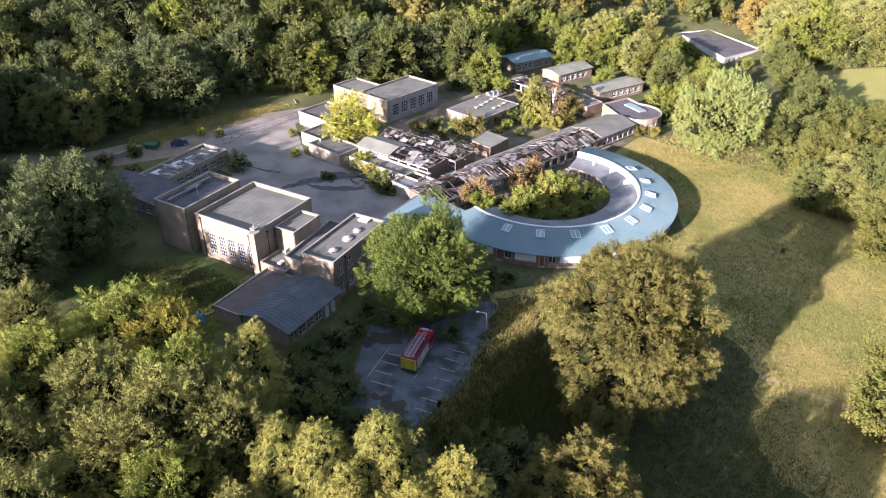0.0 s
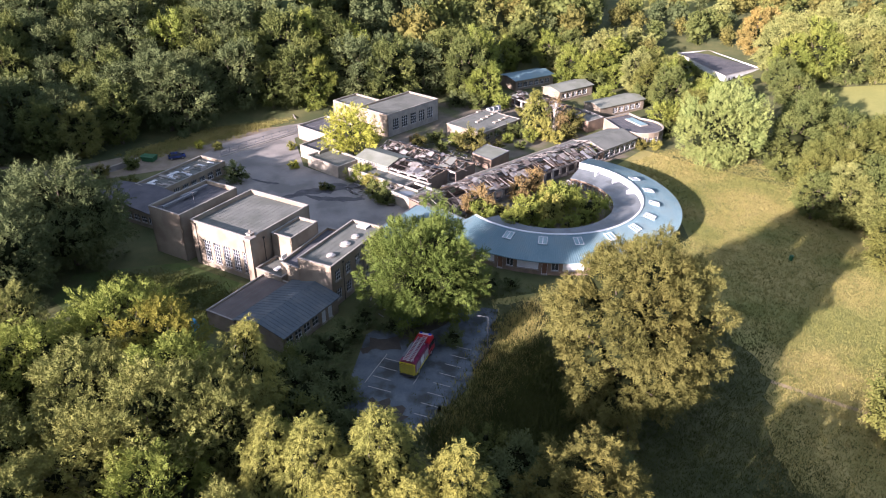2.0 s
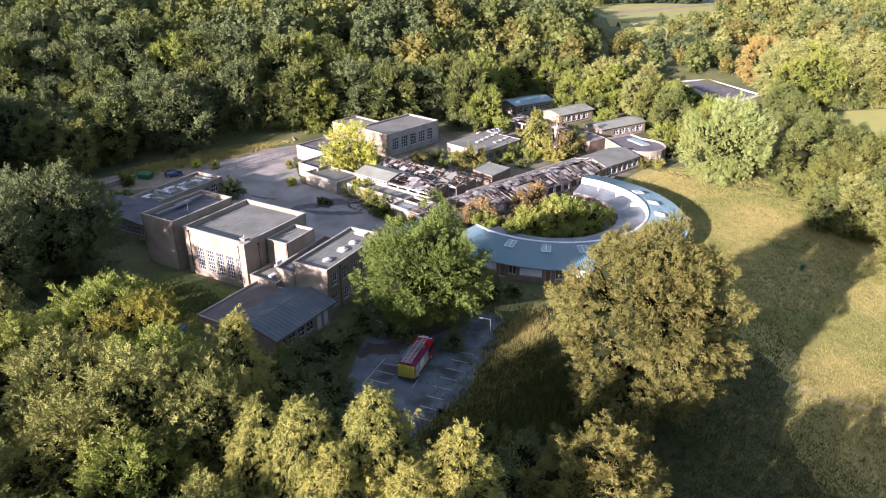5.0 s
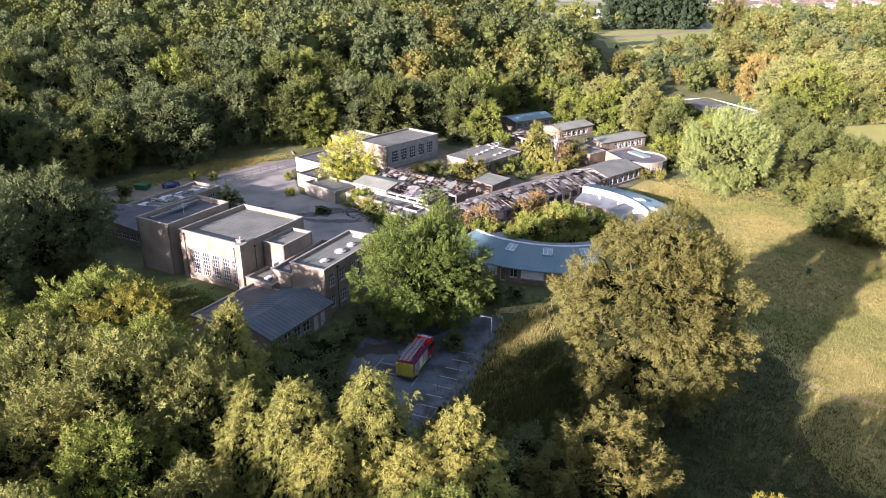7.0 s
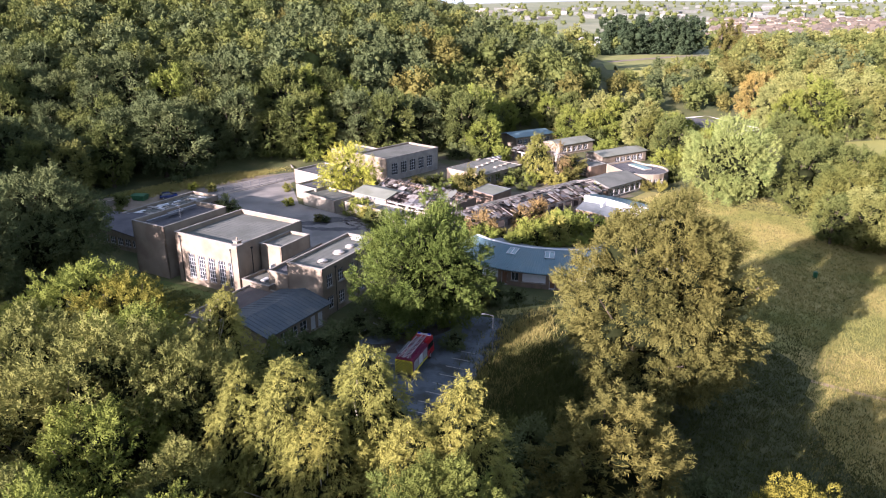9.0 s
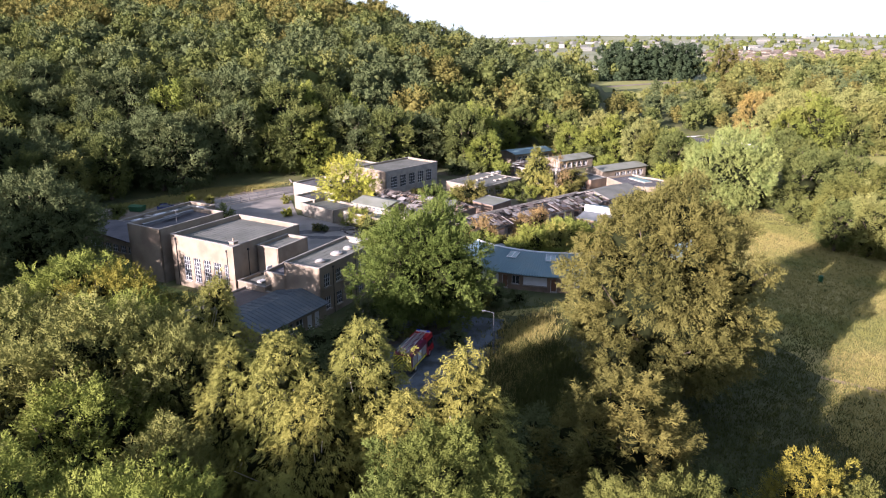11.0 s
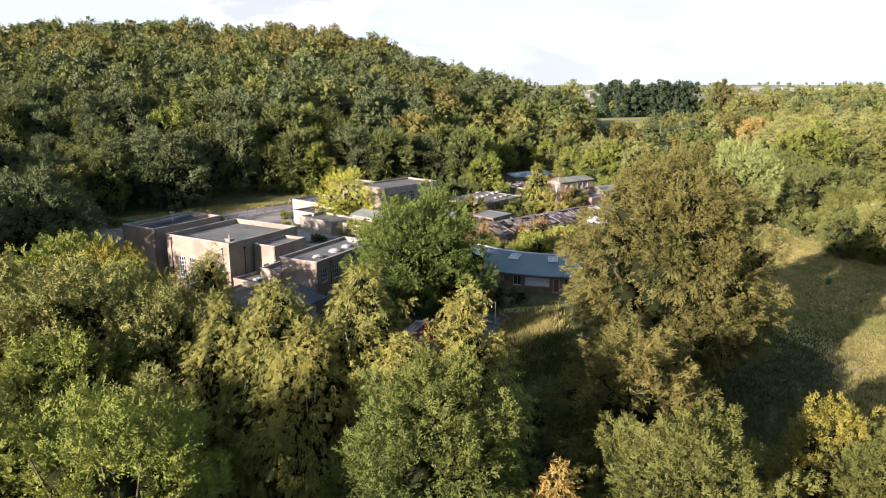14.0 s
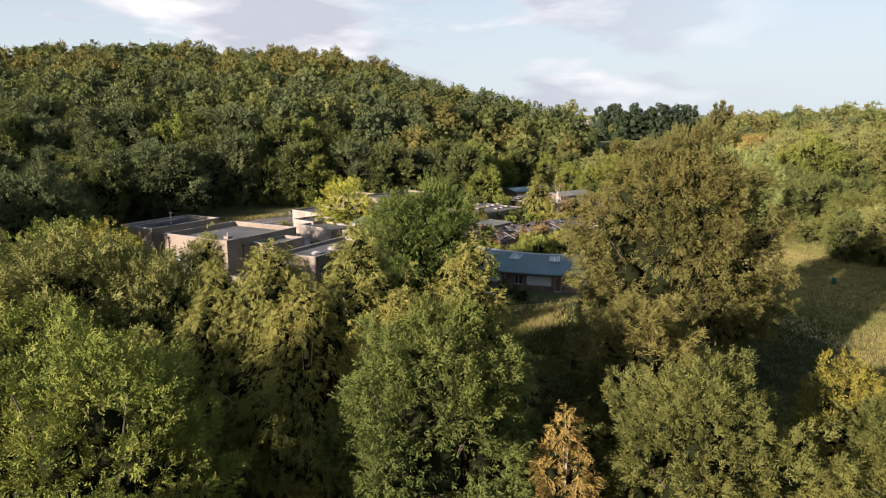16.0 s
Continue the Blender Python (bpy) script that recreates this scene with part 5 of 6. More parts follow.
burnt_wing("burnt_hall", (-13.5, 165.2), (5.2, 150.7), 3.7, 3.5, 5.0, "fire-gutted hall with collapsed roof timbers", 5, 0.7)
burnt_wing("burnt_range", (-10.4, 153.3), (-1.2, 146.2), 3.5, 3.7, 4.6, "burnt end of the classroom range", 6, 1.1)
burnt_wing("burnt_corridor", (22.5, 212.0), (40.0, 190.0), 3.4, 2.9, 3.8, "fire-gutted corridor between the far classrooms", 7, 0.6)
flat_block("far_lobby", [(35.0, 192.0), (39.5, 184.5), (44.5, 188.5), (40.5, 195.5)], 3.2, "small brick lobby with tall windows", "school building", mat="redbrick", roof="felt", parapet=0.1, holes={0: WIN(0.6, 3, 1.8, 0.5, 0.5, 2.5, 3, 3)})


def round_end():
    c = Vector((52.0, 180.0))
    poly = [(44.0, 186.0), (46.5, 177.0)] + [(c.x + 6.5 * math.cos(a), c.y + 6.5 * math.sin(a)) for a in [radians(x) for x in range(-110, 71, 15)]] + [(52.0, 191.0)]
    holes = {i: [(0.3, 1.4, 0.7, 2.4, 2, 3)] for i in range(2, 13)}
    return flat_block("rounded_library", poly, 3.7, "buff brick block with a rounded end and tall windows", "school building", holes=holes, roof="darkfelt")


round_end()

# ---- things ----
def turned(c, ang):
    """A way from local metres (forward, left, up) into the world."""
    ca, sa = math.cos(radians(ang)), math.sin(radians(ang))
    return lambda x, y, z: (c[0] + x * ca - y * sa, c[1] + x * sa + y * ca, c[2] + z)


def hull(T, x0, x1, y0, y1, z0, z1, top=(0, 0, 0, 0)):
    """A box in local metres whose top is drawn in by top = (back, front, right, left)."""
    b, f, r, l = top
    return Shape().prism([T(x0, y0, z0), T(x1, y0, z0), T(x1, y1, z0), T(x0, y1, z0)], [T(x0 + b, y0 + r, z1), T(x1 - f, y0 + r, z1), T(x1 - f, y1 - l, z1), T(x0 + b, y1 - l, z1)])


def wheel(parent, T, x, y, r, w):
    n = 16
    tyre = Shape().prism([T(x + r * math.cos(2 * math.pi * i / n), y - w / 2, r + r * math.sin(2 * math.pi * i / n)) for i in range(n)],
                         [T(x + r * math.cos(2 * math.pi * i / n), y + w / 2, r + r * math.sin(2 * math.pi * i / n)) for i in range(n)])
    wh = part("wheel", tyre, "black", parent, "black rubber tyre")
    k, q = 0.55 * r, w / 2 + 0.02
    rim = Shape().prism([T(x + k * math.cos(2 * math.pi * i / n), y - q, r + k * math.sin(2 * math.pi * i / n)) for i in range(n)],
                        [T(x + k * math.cos(2 * math.pi * i / n), y + q, r + k * math.sin(2 * math.pi * i / n)) for i in range(n)])
    part("rim", rim, "alu", wh)


def ladder(parent, T, x0, x1, y0, y1, z0, z1, rungs, label):
    """Two rails and rungs along the vehicle."""
    lad = part("ladder", Shape().bar(T(x0, y0, z0), T(x1, y0, z1), 0.07, 0.14), "alu", parent, label)
    part("rail", Shape().bar(T(x0, y1, z0), T(x1, y1, z1), 0.07, 0.14), "alu", lad)
    for i in range(rungs):
        f = (i + 0.5) / rungs
        x, z = x0 + (x1 - x0) * f, z0 + (z1 - z0) * f
        part("rung", Shape().bar(T(x, y0, z), T(x, y1, z), 0.09, 0.05), "alu", lad)
    return lad


def fire_engine():
    c, ang = (-3.75, 82.9, 0.05), 69.5
    T = turned(c, ang)
    t = thing("fire_engine", c, "red fire engine with roof ladders and yellow chevron rear", "fire engine")
    part("chassis", hull(T, -3.6, 3.6, -1.0, 1.0, 0.45, 0.8), "black", t)
    part("body", hull(T, -3.75, 1.35, -1.22, 1.22, 0.7, 2.75, (0.0, 0, 0.04, 0.04)), "maroon", t, "maroon and white bodywork")
    part("cab", hull(T, 1.4, 3.85, -1.2, 1.2, 0.55, 2.95, (0.0, 0.35, 0.1, 0.1)), "red", t, "red crew cab")
    part("windscreen", hull(T, 3.55, 3.87, -1.08, 1.08, 1.6, 2.6, (0.0, 0.14, 0.05, 0.05)), "glass", t)
    for y in (-1.2, 1.2):
        s = 1 if y > 0 else -1
        for x0, x1 in ((1.6, 2.45), (2.6, 3.4)):
            part("side_window", hull(T, x0, x1, y - 0.03, y + 0.03, 1.55, 2.35), "glass", t)
        for i in range(3):
            x = -3.3 + i * 1.55
            lk = part("locker_shutter", hull(T, x, x + 1.3, y - 0.03 + s * 0.02, y + 0.03 + s * 0.02, 1.0, 2.3), "alu" if i != 1 else "white", t, "roller shutter locker")
            part("shutter_handle", hull(T, x + 0.2, x + 1.1, y + s * 0.05 - 0.02, y + s * 0.05 + 0.02, 1.06, 1.12), "black", lk)
        part("side_stripe", hull(T, -3.6, 1.3, y - 0.02 + s * 0.015, y + 0.02 + s * 0.015, 0.74, 0.95), "hivis", t, "yellow side stripe")
        for x in (-2.35, 2.35):
            wheel(t, T, x, s * 1.02, 0.5, 0.34)
        arm = part("mirror", hull(T, 3.6, 3.75, s * 1.35 - 0.1, s * 1.35 + 0.1, 1.7, 2.25), "black", t)
        part("mirror_arm", Shape().bar(T(3.65, s * 1.1, 2.25), T(3.65, s * 1.35, 2.2), 0.05), "black", arm)
    rear = part("rear_panel", hull(T, -3.84, -3.76, -1.18, 1.18, 0.75, 2.6), "hivis", t, "yellow rear with dark chevrons")
    for i in range(7):
        for s in (1, -1):
            z0 = 0.55 + i * 0.42
            lo, hi = max(0.76, z0 - 0.55), min(2.58, z0 + 0.55)
            if hi - lo > 0.25:
                a, b = T(-3.85, s * (1.13 - 1.1 * (lo - z0 + 0.55) / 1.1), lo), T(-3.85, s * (1.13 - 1.1 * (hi - z0 + 0.55) / 1.1), hi)
                part("chevron", Shape().bar(a, b, 0.03, 0.17), "black", rear)
    part("roof_deck", hull(T, -3.6, 1.3, -1.1, 1.1, 2.75, 2.82), "maroon", t)
    ladder(t, T, -3.9, 2.3, -0.62, -0.08, 3.12, 3.28, 17, "silver extension ladder on the roof")
    ladder(t, T, -3.9, 1.9, 0.08, 0.62, 3.12, 3.22, 17, "silver extension ladder on the roof")
    part("gantry", Shape().bar(T(-3.3, -0.8, 2.95), T(-3.3, 0.8, 2.95), 0.12, 0.3).bar(T(0.9, -0.8, 2.95), T(0.9, 0.8, 2.95), 0.12, 0.3), "alu", t)
    part("side_tray", hull(T, -2.9, 0.6, 0.78, 1.15, 2.83, 3.05), "grey", t, "grey hose tray")
    part("hose_box", hull(T, -2.0, 0.6, -1.1, -0.78, 2.83, 3.0), "maroon", t)
    part("ladder_bed", hull(T, -3.7, 1.9, -0.72, 0.72, 2.98, 3.1), "maroon", t, "maroon ladder bed")
    bar = part("light_bar", hull(T, 3.0, 3.3, -0.95, 0.95, 2.96, 3.12), "white", t, "white and blue light bar")
    for y in (-0.7, 0.7):
        part("blue_lamp", hull(T, 3.02, 3.28, y - 0.2, y + 0.2, 3.12, 3.2), "bluelamp", bar)
    part("rear_bumper", hull(T, -4.0, -3.78, -1.15, 1.15, 0.45, 0.7), "black", t)
    return t


fire_engine()


def car(c, ang, body, label):
    T = turned(c, ang)
    t = thing("car", c, label, "car")
    part("body", hull(T, -2.1, 2.1, -0.85, 0.85, 0.35, 0.9, (0.1, 0.15, 0.08, 0.08)), body, t)
    cab = part("cabin", hull(T, -1.7, 1.0, -0.78, 0.78, 0.9, 1.45, (0.35, 0.7, 0.15, 0.15)), "glass", t)
    part("roof", hull(T, -1.32, 0.28, -0.62, 0.62, 1.45, 1.5), body, cab)
    for x in (-1.3, 1.3):
        for y in (-0.8, 0.8):
            wheel(t, T, x, y, 0.32, 0.2)
    return t


car((-66.5, 165.2, 0.04), 25, "bluepaint", "dark blue car parked on the track")


def street_lamp():
    t = thing("street_lamp", (6.7, 87.2, 0), "slim grey street lamp beside the car park", "street lamp")
    part("base", Shape().drum((6.7, 87.2, 0), 0.1, 1.0, 0.09, 10), "grey", t)
    part("post", Shape().drum((6.7, 87.2, 1.0), 0.042, 4.2, 0.03, 10), "grey", t)
    arm = part("arm", Shape().bar((6.7, 87.2, 5.15), (5.5, 87.2, 5.45), 0.05), "grey", t)
    part("lamp_head", Shape().prism([(5.1, 87.1, 5.4), (5.6, 87.1, 5.4), (5.6, 87.3, 5.4), (5.1, 87.3, 5.4)], [(5.15, 87.13, 5.52), (5.6, 87.13, 5.5), (5.6, 87.27, 5.5), (5.15, 87.27, 5.52)]), "grey", arm)


street_lamp()


def bay_lines():
    t = thing("bay_markings", (0, 80, 0.05), "worn white parking bay lines on asphalt", "road marking", kind="structure")
    a, b = Vector((1.9, 86.9)), Vector((-3.9, 72.0))
    side = Vector((2.35, -0.95))
    for i in range(8):
        p = a.lerp(b, i / 7)
        q = p + side
        n = Vector((-side.y, side.x)).normalized() * 0.06
        part("bay_line", Shape().slab([tuple(p - n), tuple(q - n), tuple(q + n), tuple(p + n)], 0.05, 0.056), "line", t)
    for p, q in (((-11.1, 78.4), (-8.4, 85.0)), ((-9.3, 82.0), (-6.7, 80.9)), ((-10.6, 77.6), (-7.3, 76.3)), ((-8.6, 83.9), (-6.2, 83.0)), ((-4.2, 78.1), (-3.5, 79.9)), ((-10.1, 79.9), (-7.5, 78.8))):
        p, q = Vector(p), Vector(q)
        d = (q - p).normalized()
        n = Vector((-d.y, d.x)) * 0.06
        part("bay_line", Shape().slab([tuple(p - n), tuple(q - n), tuple(q + n), tuple(p + n)], 0.05, 0.056), "line", t)


bay_lines()


def fence(name, a, b, h, step, label, mat="grey"):
    a, b = Vector(a), Vector(b)
    L = (b - a).length
    t = thing(name, (*((a + b) / 2), 0), label, "fence")
    n = int(L / step)
    for i in range(n + 1):
        p = a.lerp(b, i / n)
        part("post", Shape().bar((p.x, p.y, -0.2), (p.x, p.y, h), 0.09), mat, t)
    for z in (h - 0.1, h * 0.5, 0.25):
        part("rail", Shape().bar((a.x, a.y, z), (b.x, b.y, z), 0.05, 0.06), mat, t)


fence("yard_fence", (-56.0, 167.0), (-33.5, 192.5), 1.8, 2.5, "grey metal fence along the yard's edge")
sheet("yard_kerb", [(-56.2, 166.4), (-55.7, 166.0), (-33.0, 192.0), (-33.5, 192.5)], 0.2, "concrete", "low dark kerb along the yard", "kerb", 0.3)


def office_roof():
    for i, (x, y, r) in enumerate(((-18.6, 101.6, 0.8), (-16.7, 105.6, 0.95), (-15.3, 108.4, 0.75))):
        t = thing("roof_dome", (x, y, 7.55), "round white roof light on the office roof", "roof light", "office roof domes")
        part("kerb", Shape().drum((x, y, 7.5), r, 0.3, r, 18), "concrete", t)
        part("dome", Shape().drum((x, y, 7.8), r * 0.8, 0.16, r * 0.45, 18), "dome", t, "weathered translucent dome")
    t = thing("roof_hatch", (-14.3, 112.2, 7.55), "square pale roof hatch", "roof hatch")
    part("kerb", Shape().box((-14.3, 112.2, 7.5), (1.3, 2.0, 0.35), 62), "concrete", t)
    part("lid", Shape().box((-14.3, 112.2, 7.85), (1.4, 2.1, 0.08), 62), "white", t)


office_roof()


def chimney(x, y, z, w, h, label):
    t = thing("chimney", (x, y, z), label, "chimney")
    part("stack", Shape().box((x, y, z), (w, w, h), 60), "brick", t)
    part("cap", Shape().box((x, y, z + h), (w + 0.2, w + 0.2, 0.14), 60), "concrete", t)
    part("pot", Shape().drum((x, y, z + h + 0.14), 0.17, 0.5, 0.14, 10), "render", t)


chimney(-32.9, 106.4, 8.6, 0.9, 0.7, "short brick chimney on the hall's corner")
pier = thing("hall_pier", (-32.6, 105.4, 0), "buff brick corner pier of the hall", "pier")
part("shaft", Shape().box((-32.75, 105.55, -0.2), (1.5, 1.3, 9.1), 60), "brick", pier)
part("cap", Shape().box((-32.75, 105.55, 8.9), (1.65, 1.45, 0.12), 60), "concrete", pier)


def drainpipe(p, q, s, z, label="black drainpipe on the brick wall"):
    w = along(p, q, s, 0.08)
    t = thing("drainpipe", (w.x, w.y, 0), label, "drainpipe")
    part("pipe", Shape().drum((w.x, w.y, 0), 0.06, z, 0.06, 8), "black", t)
    part("hopper", Shape().box((w.x, w.y, z), (0.28, 0.28, 0.3), 60), "black", t)


HW = rect((-32.8, 105.7), 60, 14.4, 15.4)
OW = rect((-18.0, 97.3), 62.3, 6.6, 16.0)
for p, q, s, z in ((HW[0], HW[1], 1.2, 8.0), (HW[0], HW[1], 12.9, 7.6), (HW[1], HW[2], 3.0, 7.4), (OW[1], OW[2], 3.2, 7.2), (OW[1], OW[2], 9.0, 7.2)):
    drainpipe(p, q, s, z)
mast = thing("roof_mast", (-46.4, 119.2, 9.0), "thin metal aerial mast on the stage roof", "aerial")
part("pole", Shape().drum((-46.4, 119.2, 9.0), 0.035, 2.4, 0.03, 8), "grey", mast)
part("crossbar", Shape().bar((-46.75, 119.2, 11.2), (-46.0, 119.2, 11.2), 0.035), "grey", mast)
for i, (x0, y0, L) in enumerate(((-51.5, 117.5, 8.0), (-50.0, 121.5, 6.5))):
    t = thing("roof_duct", (x0, y0, 9.05), "long low duct lying on the stage roof", "duct", "stage roof ducts")
    part("duct", Shape().box((x0 + 2, y0 + 3, 9.04), (0.5, L, 0.35), -30), "grey", t)

rl = thing("glazed_lantern", (-24.6, 113.4, 5.2), "tilted blue-white glazed roof lantern", "roof light")
part("frame", Shape().prism([(-26.0, 111.4, 5.2), (-24.8, 110.8, 5.2), (-23.0, 114.2, 5.2), (-24.2, 114.8, 5.2)], [(-26.0, 111.4, 5.9), (-24.8, 110.8, 5.45), (-23.0, 114.2, 5.45), (-24.2, 114.8, 5.9)]), "skylight", rl)
hatch = thing("porch_rooflight", (-28.6, 105.0, 3.2), "small white roof light on the low porch", "roof light")
part("kerb", Shape().box((-28.4, 104.6, 3.15), (1.3, 1.0, 0.3), 60), "concrete", hatch)
part("lid", Shape().box((-28.4, 104.6, 3.45), (1.2, 0.9, 0.1), 60), "white", hatch)
door = thing("white_door", (-27.6, 106.0, 3.2), "tall white door above the low porch", "door")
part("leaf", Shape().box((-27.35, 105.6, 3.2), (0.1, 1.2, 2.4), -30), "white", door)
part("handle", Shape().box((-27.42, 105.3, 4.2), (0.08, 0.1, 0.1), -30), "black", door)

rng0 = random.Random(4)
for i in range(26):
    f, g = rng0.uniform(0.08, 0.95), rng0.uniform(0.15, 0.85)
    W0, S0, E0, N0 = [Vector(p) for p in rect((-59.9, 136.5), 62, 7.5, 19.3)]
    p = W0.lerp(S0, g).lerp(N0.lerp(E0, g), f)
    a = 62 + rng0.choice((0, 90, 90)) + rng0.uniform(-8, 8)
    t = thing("roof_panel", (p.x, p.y, 3.42), "loose white panel lying on the roof", "panel", "panels on the kitchen roof")
    part("panel", Shape().box((p.x, p.y, 3.41 + 0.02 * (i % 5)), (rng0.uniform(1.0, 3.2), rng0.uniform(0.4, 0.9), rng0.uniform(0.08, 0.3)), a), rng0.choice(("white", "white", "concrete", "render")), t)
for i in range(8):
    t = thing("roof_rib", (0, 0, 0), "raised felt upstand across the kitchen roof", "upstand", "kitchen roof upstands")
    W0, S0, E0, N0 = [Vector(p) for p in inset(rect((-59.9, 136.5), 62, 7.5, 19.3), 0.4)]
    f = (i + 0.5) / 8
    p, q = W0.lerp(N0, f), S0.lerp(E0, f)
    t.location = (p.x, p.y, 3.4)
    part("upstand", Shape().bar((p.x, p.y, 3.44), (q.x, q.y, 3.44), 0.35, 0.22), "felt", t)

for x, y in ((9.4, 183.8), (10.9, 186.1), (12.4, 188.4), (14.0, 190.8), (15.4, 193.0), (10.0, 192.6), (14.2, 183.4), (15.8, 185.4), (17.2, 187.2)):
    t = thing("roof_light", (x, y, 3.28), "small white roof light on the craft block", "roof light", "craft roof lights")
    part("kerb", Shape().box((x, y, 3.25), (1.5, 1.0, 0.25), 47), "concrete", t)
    part("lid", Shape().box((x, y, 3.5), (1.3, 0.85, 0.12), 47), "render", t)
for x, y in ((13.4, 199.0), (14.8, 200.2), (16.2, 201.4)):
    t = thing("cabinet", (x, y, 0), "tall pale metal service cabinet", "cabinet", "service cabinets")
    part("body", Shape().box((x, y, 0), (1.1, 1.1, 2.4), 45), "white", t)
    part("lid", Shape().box((x, y, 2.4), (1.25, 1.25, 0.1), 45), "grey", t)
sk = thing("library_rooflight", (52.3, 183.2, 3.3), "long white glazed roof light on the library", "roof light")
part("kerb", Shape().box((52.3, 183.4, 3.25), (2.4, 6.5, 0.3), 25), "concrete", sk)
for i in range(6):
    q = turned((52.3, 183.4, 0), 25)(0, -2.7 + 1.08 * i, 3.55)
    part("pane", Shape().box(q, (2.2, 0.9, 0.1), 25), "skylight", sk)

pud = part("puddle", Shape().slab([(-8.6 + 2.4 * math.cos(a) * (1 + 0.2 * math.sin(3 * a)), 138.2 + 1.5 * math.sin(a) * (1 + 0.2 * math.sin(2 * a + 1))) for a in [2 * math.pi * i / 20 for i in range(20)]], 2.46, 2.474), "puddle", None)
tagged(pud, "rainwater puddle standing on the flat roof", "puddle")
tarp = thing("tarpaulin", (-39.6, 91.8, 0), "blue tarpaulin draped over stacked timber", "tarpaulin")
part("cloth", Shape().prism([(-40.6, 91.0, 0), (-39.0, 90.7, 0), (-38.6, 92.2, 0), (-40.2, 92.6, 0)], [(-40.3, 91.3, 1.7), (-39.2, 91.1, 1.5), (-38.9, 91.9, 1.6), (-40.0, 92.2, 1.8)]), "tarp", tarp)

skip = thing("skip", (-72.9, 164.0, 0), "dark green metal container beside the track", "container")
part("body", Shape().prism([(-74.4, 163.0, 0.1), (-71.6, 162.4, 0.1), (-71.2, 164.4, 0.1), (-74.0, 165.0, 0.1)], [(-74.7, 162.9, 1.3), (-71.4, 162.2, 1.3), (-71.0, 164.6, 1.3), (-74.3, 165.2, 1.3)]), "greenpaint", skip)
part("lid", Shape().prism([(-74.8, 162.8, 1.3), (-71.3, 162.1, 1.3), (-70.9, 164.7, 1.3), (-74.4, 165.3, 1.3)], [(-74.6, 163.6, 1.5), (-71.2, 163.0, 1.5), (-71.0, 163.8, 1.5), (-74.4, 164.4, 1.5)]), "greenpaint", skip)
wl = thing("low_wall", (-77.5, 158.6, 0), "pale low concrete wall beside the track", "wall")
part("wall", Shape().bar((-80.5, 155.0, 0.6), (-75.0, 162.2, 0.6), 0.4, 1.2), "concrete", wl)
part("coping", Shape().bar((-80.6, 154.9, 1.25), (-74.9, 162.3, 1.25), 0.55, 0.12), "render", wl)
bank = thing("retaining_wall", (-46, 199, 0), "broken concrete retaining wall on the grass bank", "wall")
part("wall", Shape().bar((-50.5, 203.5, 0.5), (-45.5, 203.0, 0.5), 0.4, 1.4).bar((-45.5, 203.0, 0.4), (-42.5, 195.5, 0.2), 0.3, 0.9), "concrete", bank)
bn = thing("meadow_bin", (64.4, 113.5, 0), "small bright green bin standing in the meadow", "bin")
part("body", Shape().drum((64.4, 113.5, 0), 0.35, 1.0, 0.4, 12), "greenpaint", bn)
part("lid", Shape().drum((64.4, 113.5, 1.0), 0.42, 0.15, 0.2, 12), "greenpaint", bn)
sheet("footpath", [(40.5, 82.2), (48.0, 77.2), (57.0, 71.4), (57.4, 72.0), (48.3, 77.9), (40.8, 82.9)], 0.045, "dirt", "narrow trodden path across the meadow", "path", 0.04)

# ---- distance ----
def town():
    """Rows of small houses far beyond the woods, joined by material."""
    rng = random.Random(8)
    walls, roofs, pale, dull = Shape(), Shape(), Shape(), Shape()
    for i in range(420):
        y = rng.uniform(820, 1500)
        x = y * rng.uniform(0.36, 0.78)
        z = float(rise(x, y))
        a = rng.choice((20, 110)) + rng.uniform(-6, 6)
        w, l, h = rng.uniform(7, 9), rng.uniform(8, 18), rng.uniform(4.6, 6)
        walls.box((x, y, z - 0.5), (l, w, h + 0.5), a)
        T = turned((x, y, z + h), a)
        n = len(roofs.v)
        roofs.v += [T(-l / 2 - 0.3, -w / 2 - 0.4, 0), T(l / 2 + 0.3, -w / 2 - 0.4, 0), T(l / 2 + 0.3, w / 2 + 0.4, 0), T(-l / 2 - 0.3, w / 2 + 0.4, 0), T(-l / 2 - 0.3, 0, 3), T(l / 2 + 0.3, 0, 3)]
        roofs.f += [(n, n + 1, n + 5, n + 4), (n + 2, n + 3, n + 4, n + 5), (n, n + 4, n + 3), (n + 1, n + 2, n + 5)]
    for i in range(160):
        y = rng.uniform(1500, 3200)
        x = y * rng.uniform(0.02, 0.75)
        (pale if i % 4 == 0 else dull).box((x, y, float(rise(x, y)) - 1), (rng.uniform(20, 70), rng.uniform(12, 30), rng.uniform(6, 11)), rng.uniform(0, 180))
    for name, sh, mat, label in (("town_walls", walls, "render", "brick walls of a distant housing estate"), ("town_roofs", roofs, "tile", "red tiled roofs of a distant housing estate"), ("distant_sheds", pale, "concrete", "pale warehouses and sheds in the far distance"), ("distant_works", dull, "felt", "grey works and flats in the far distance")):
        tagged(part(name, sh, mat, None), label, "distant buildings", kind="stuff")


town()


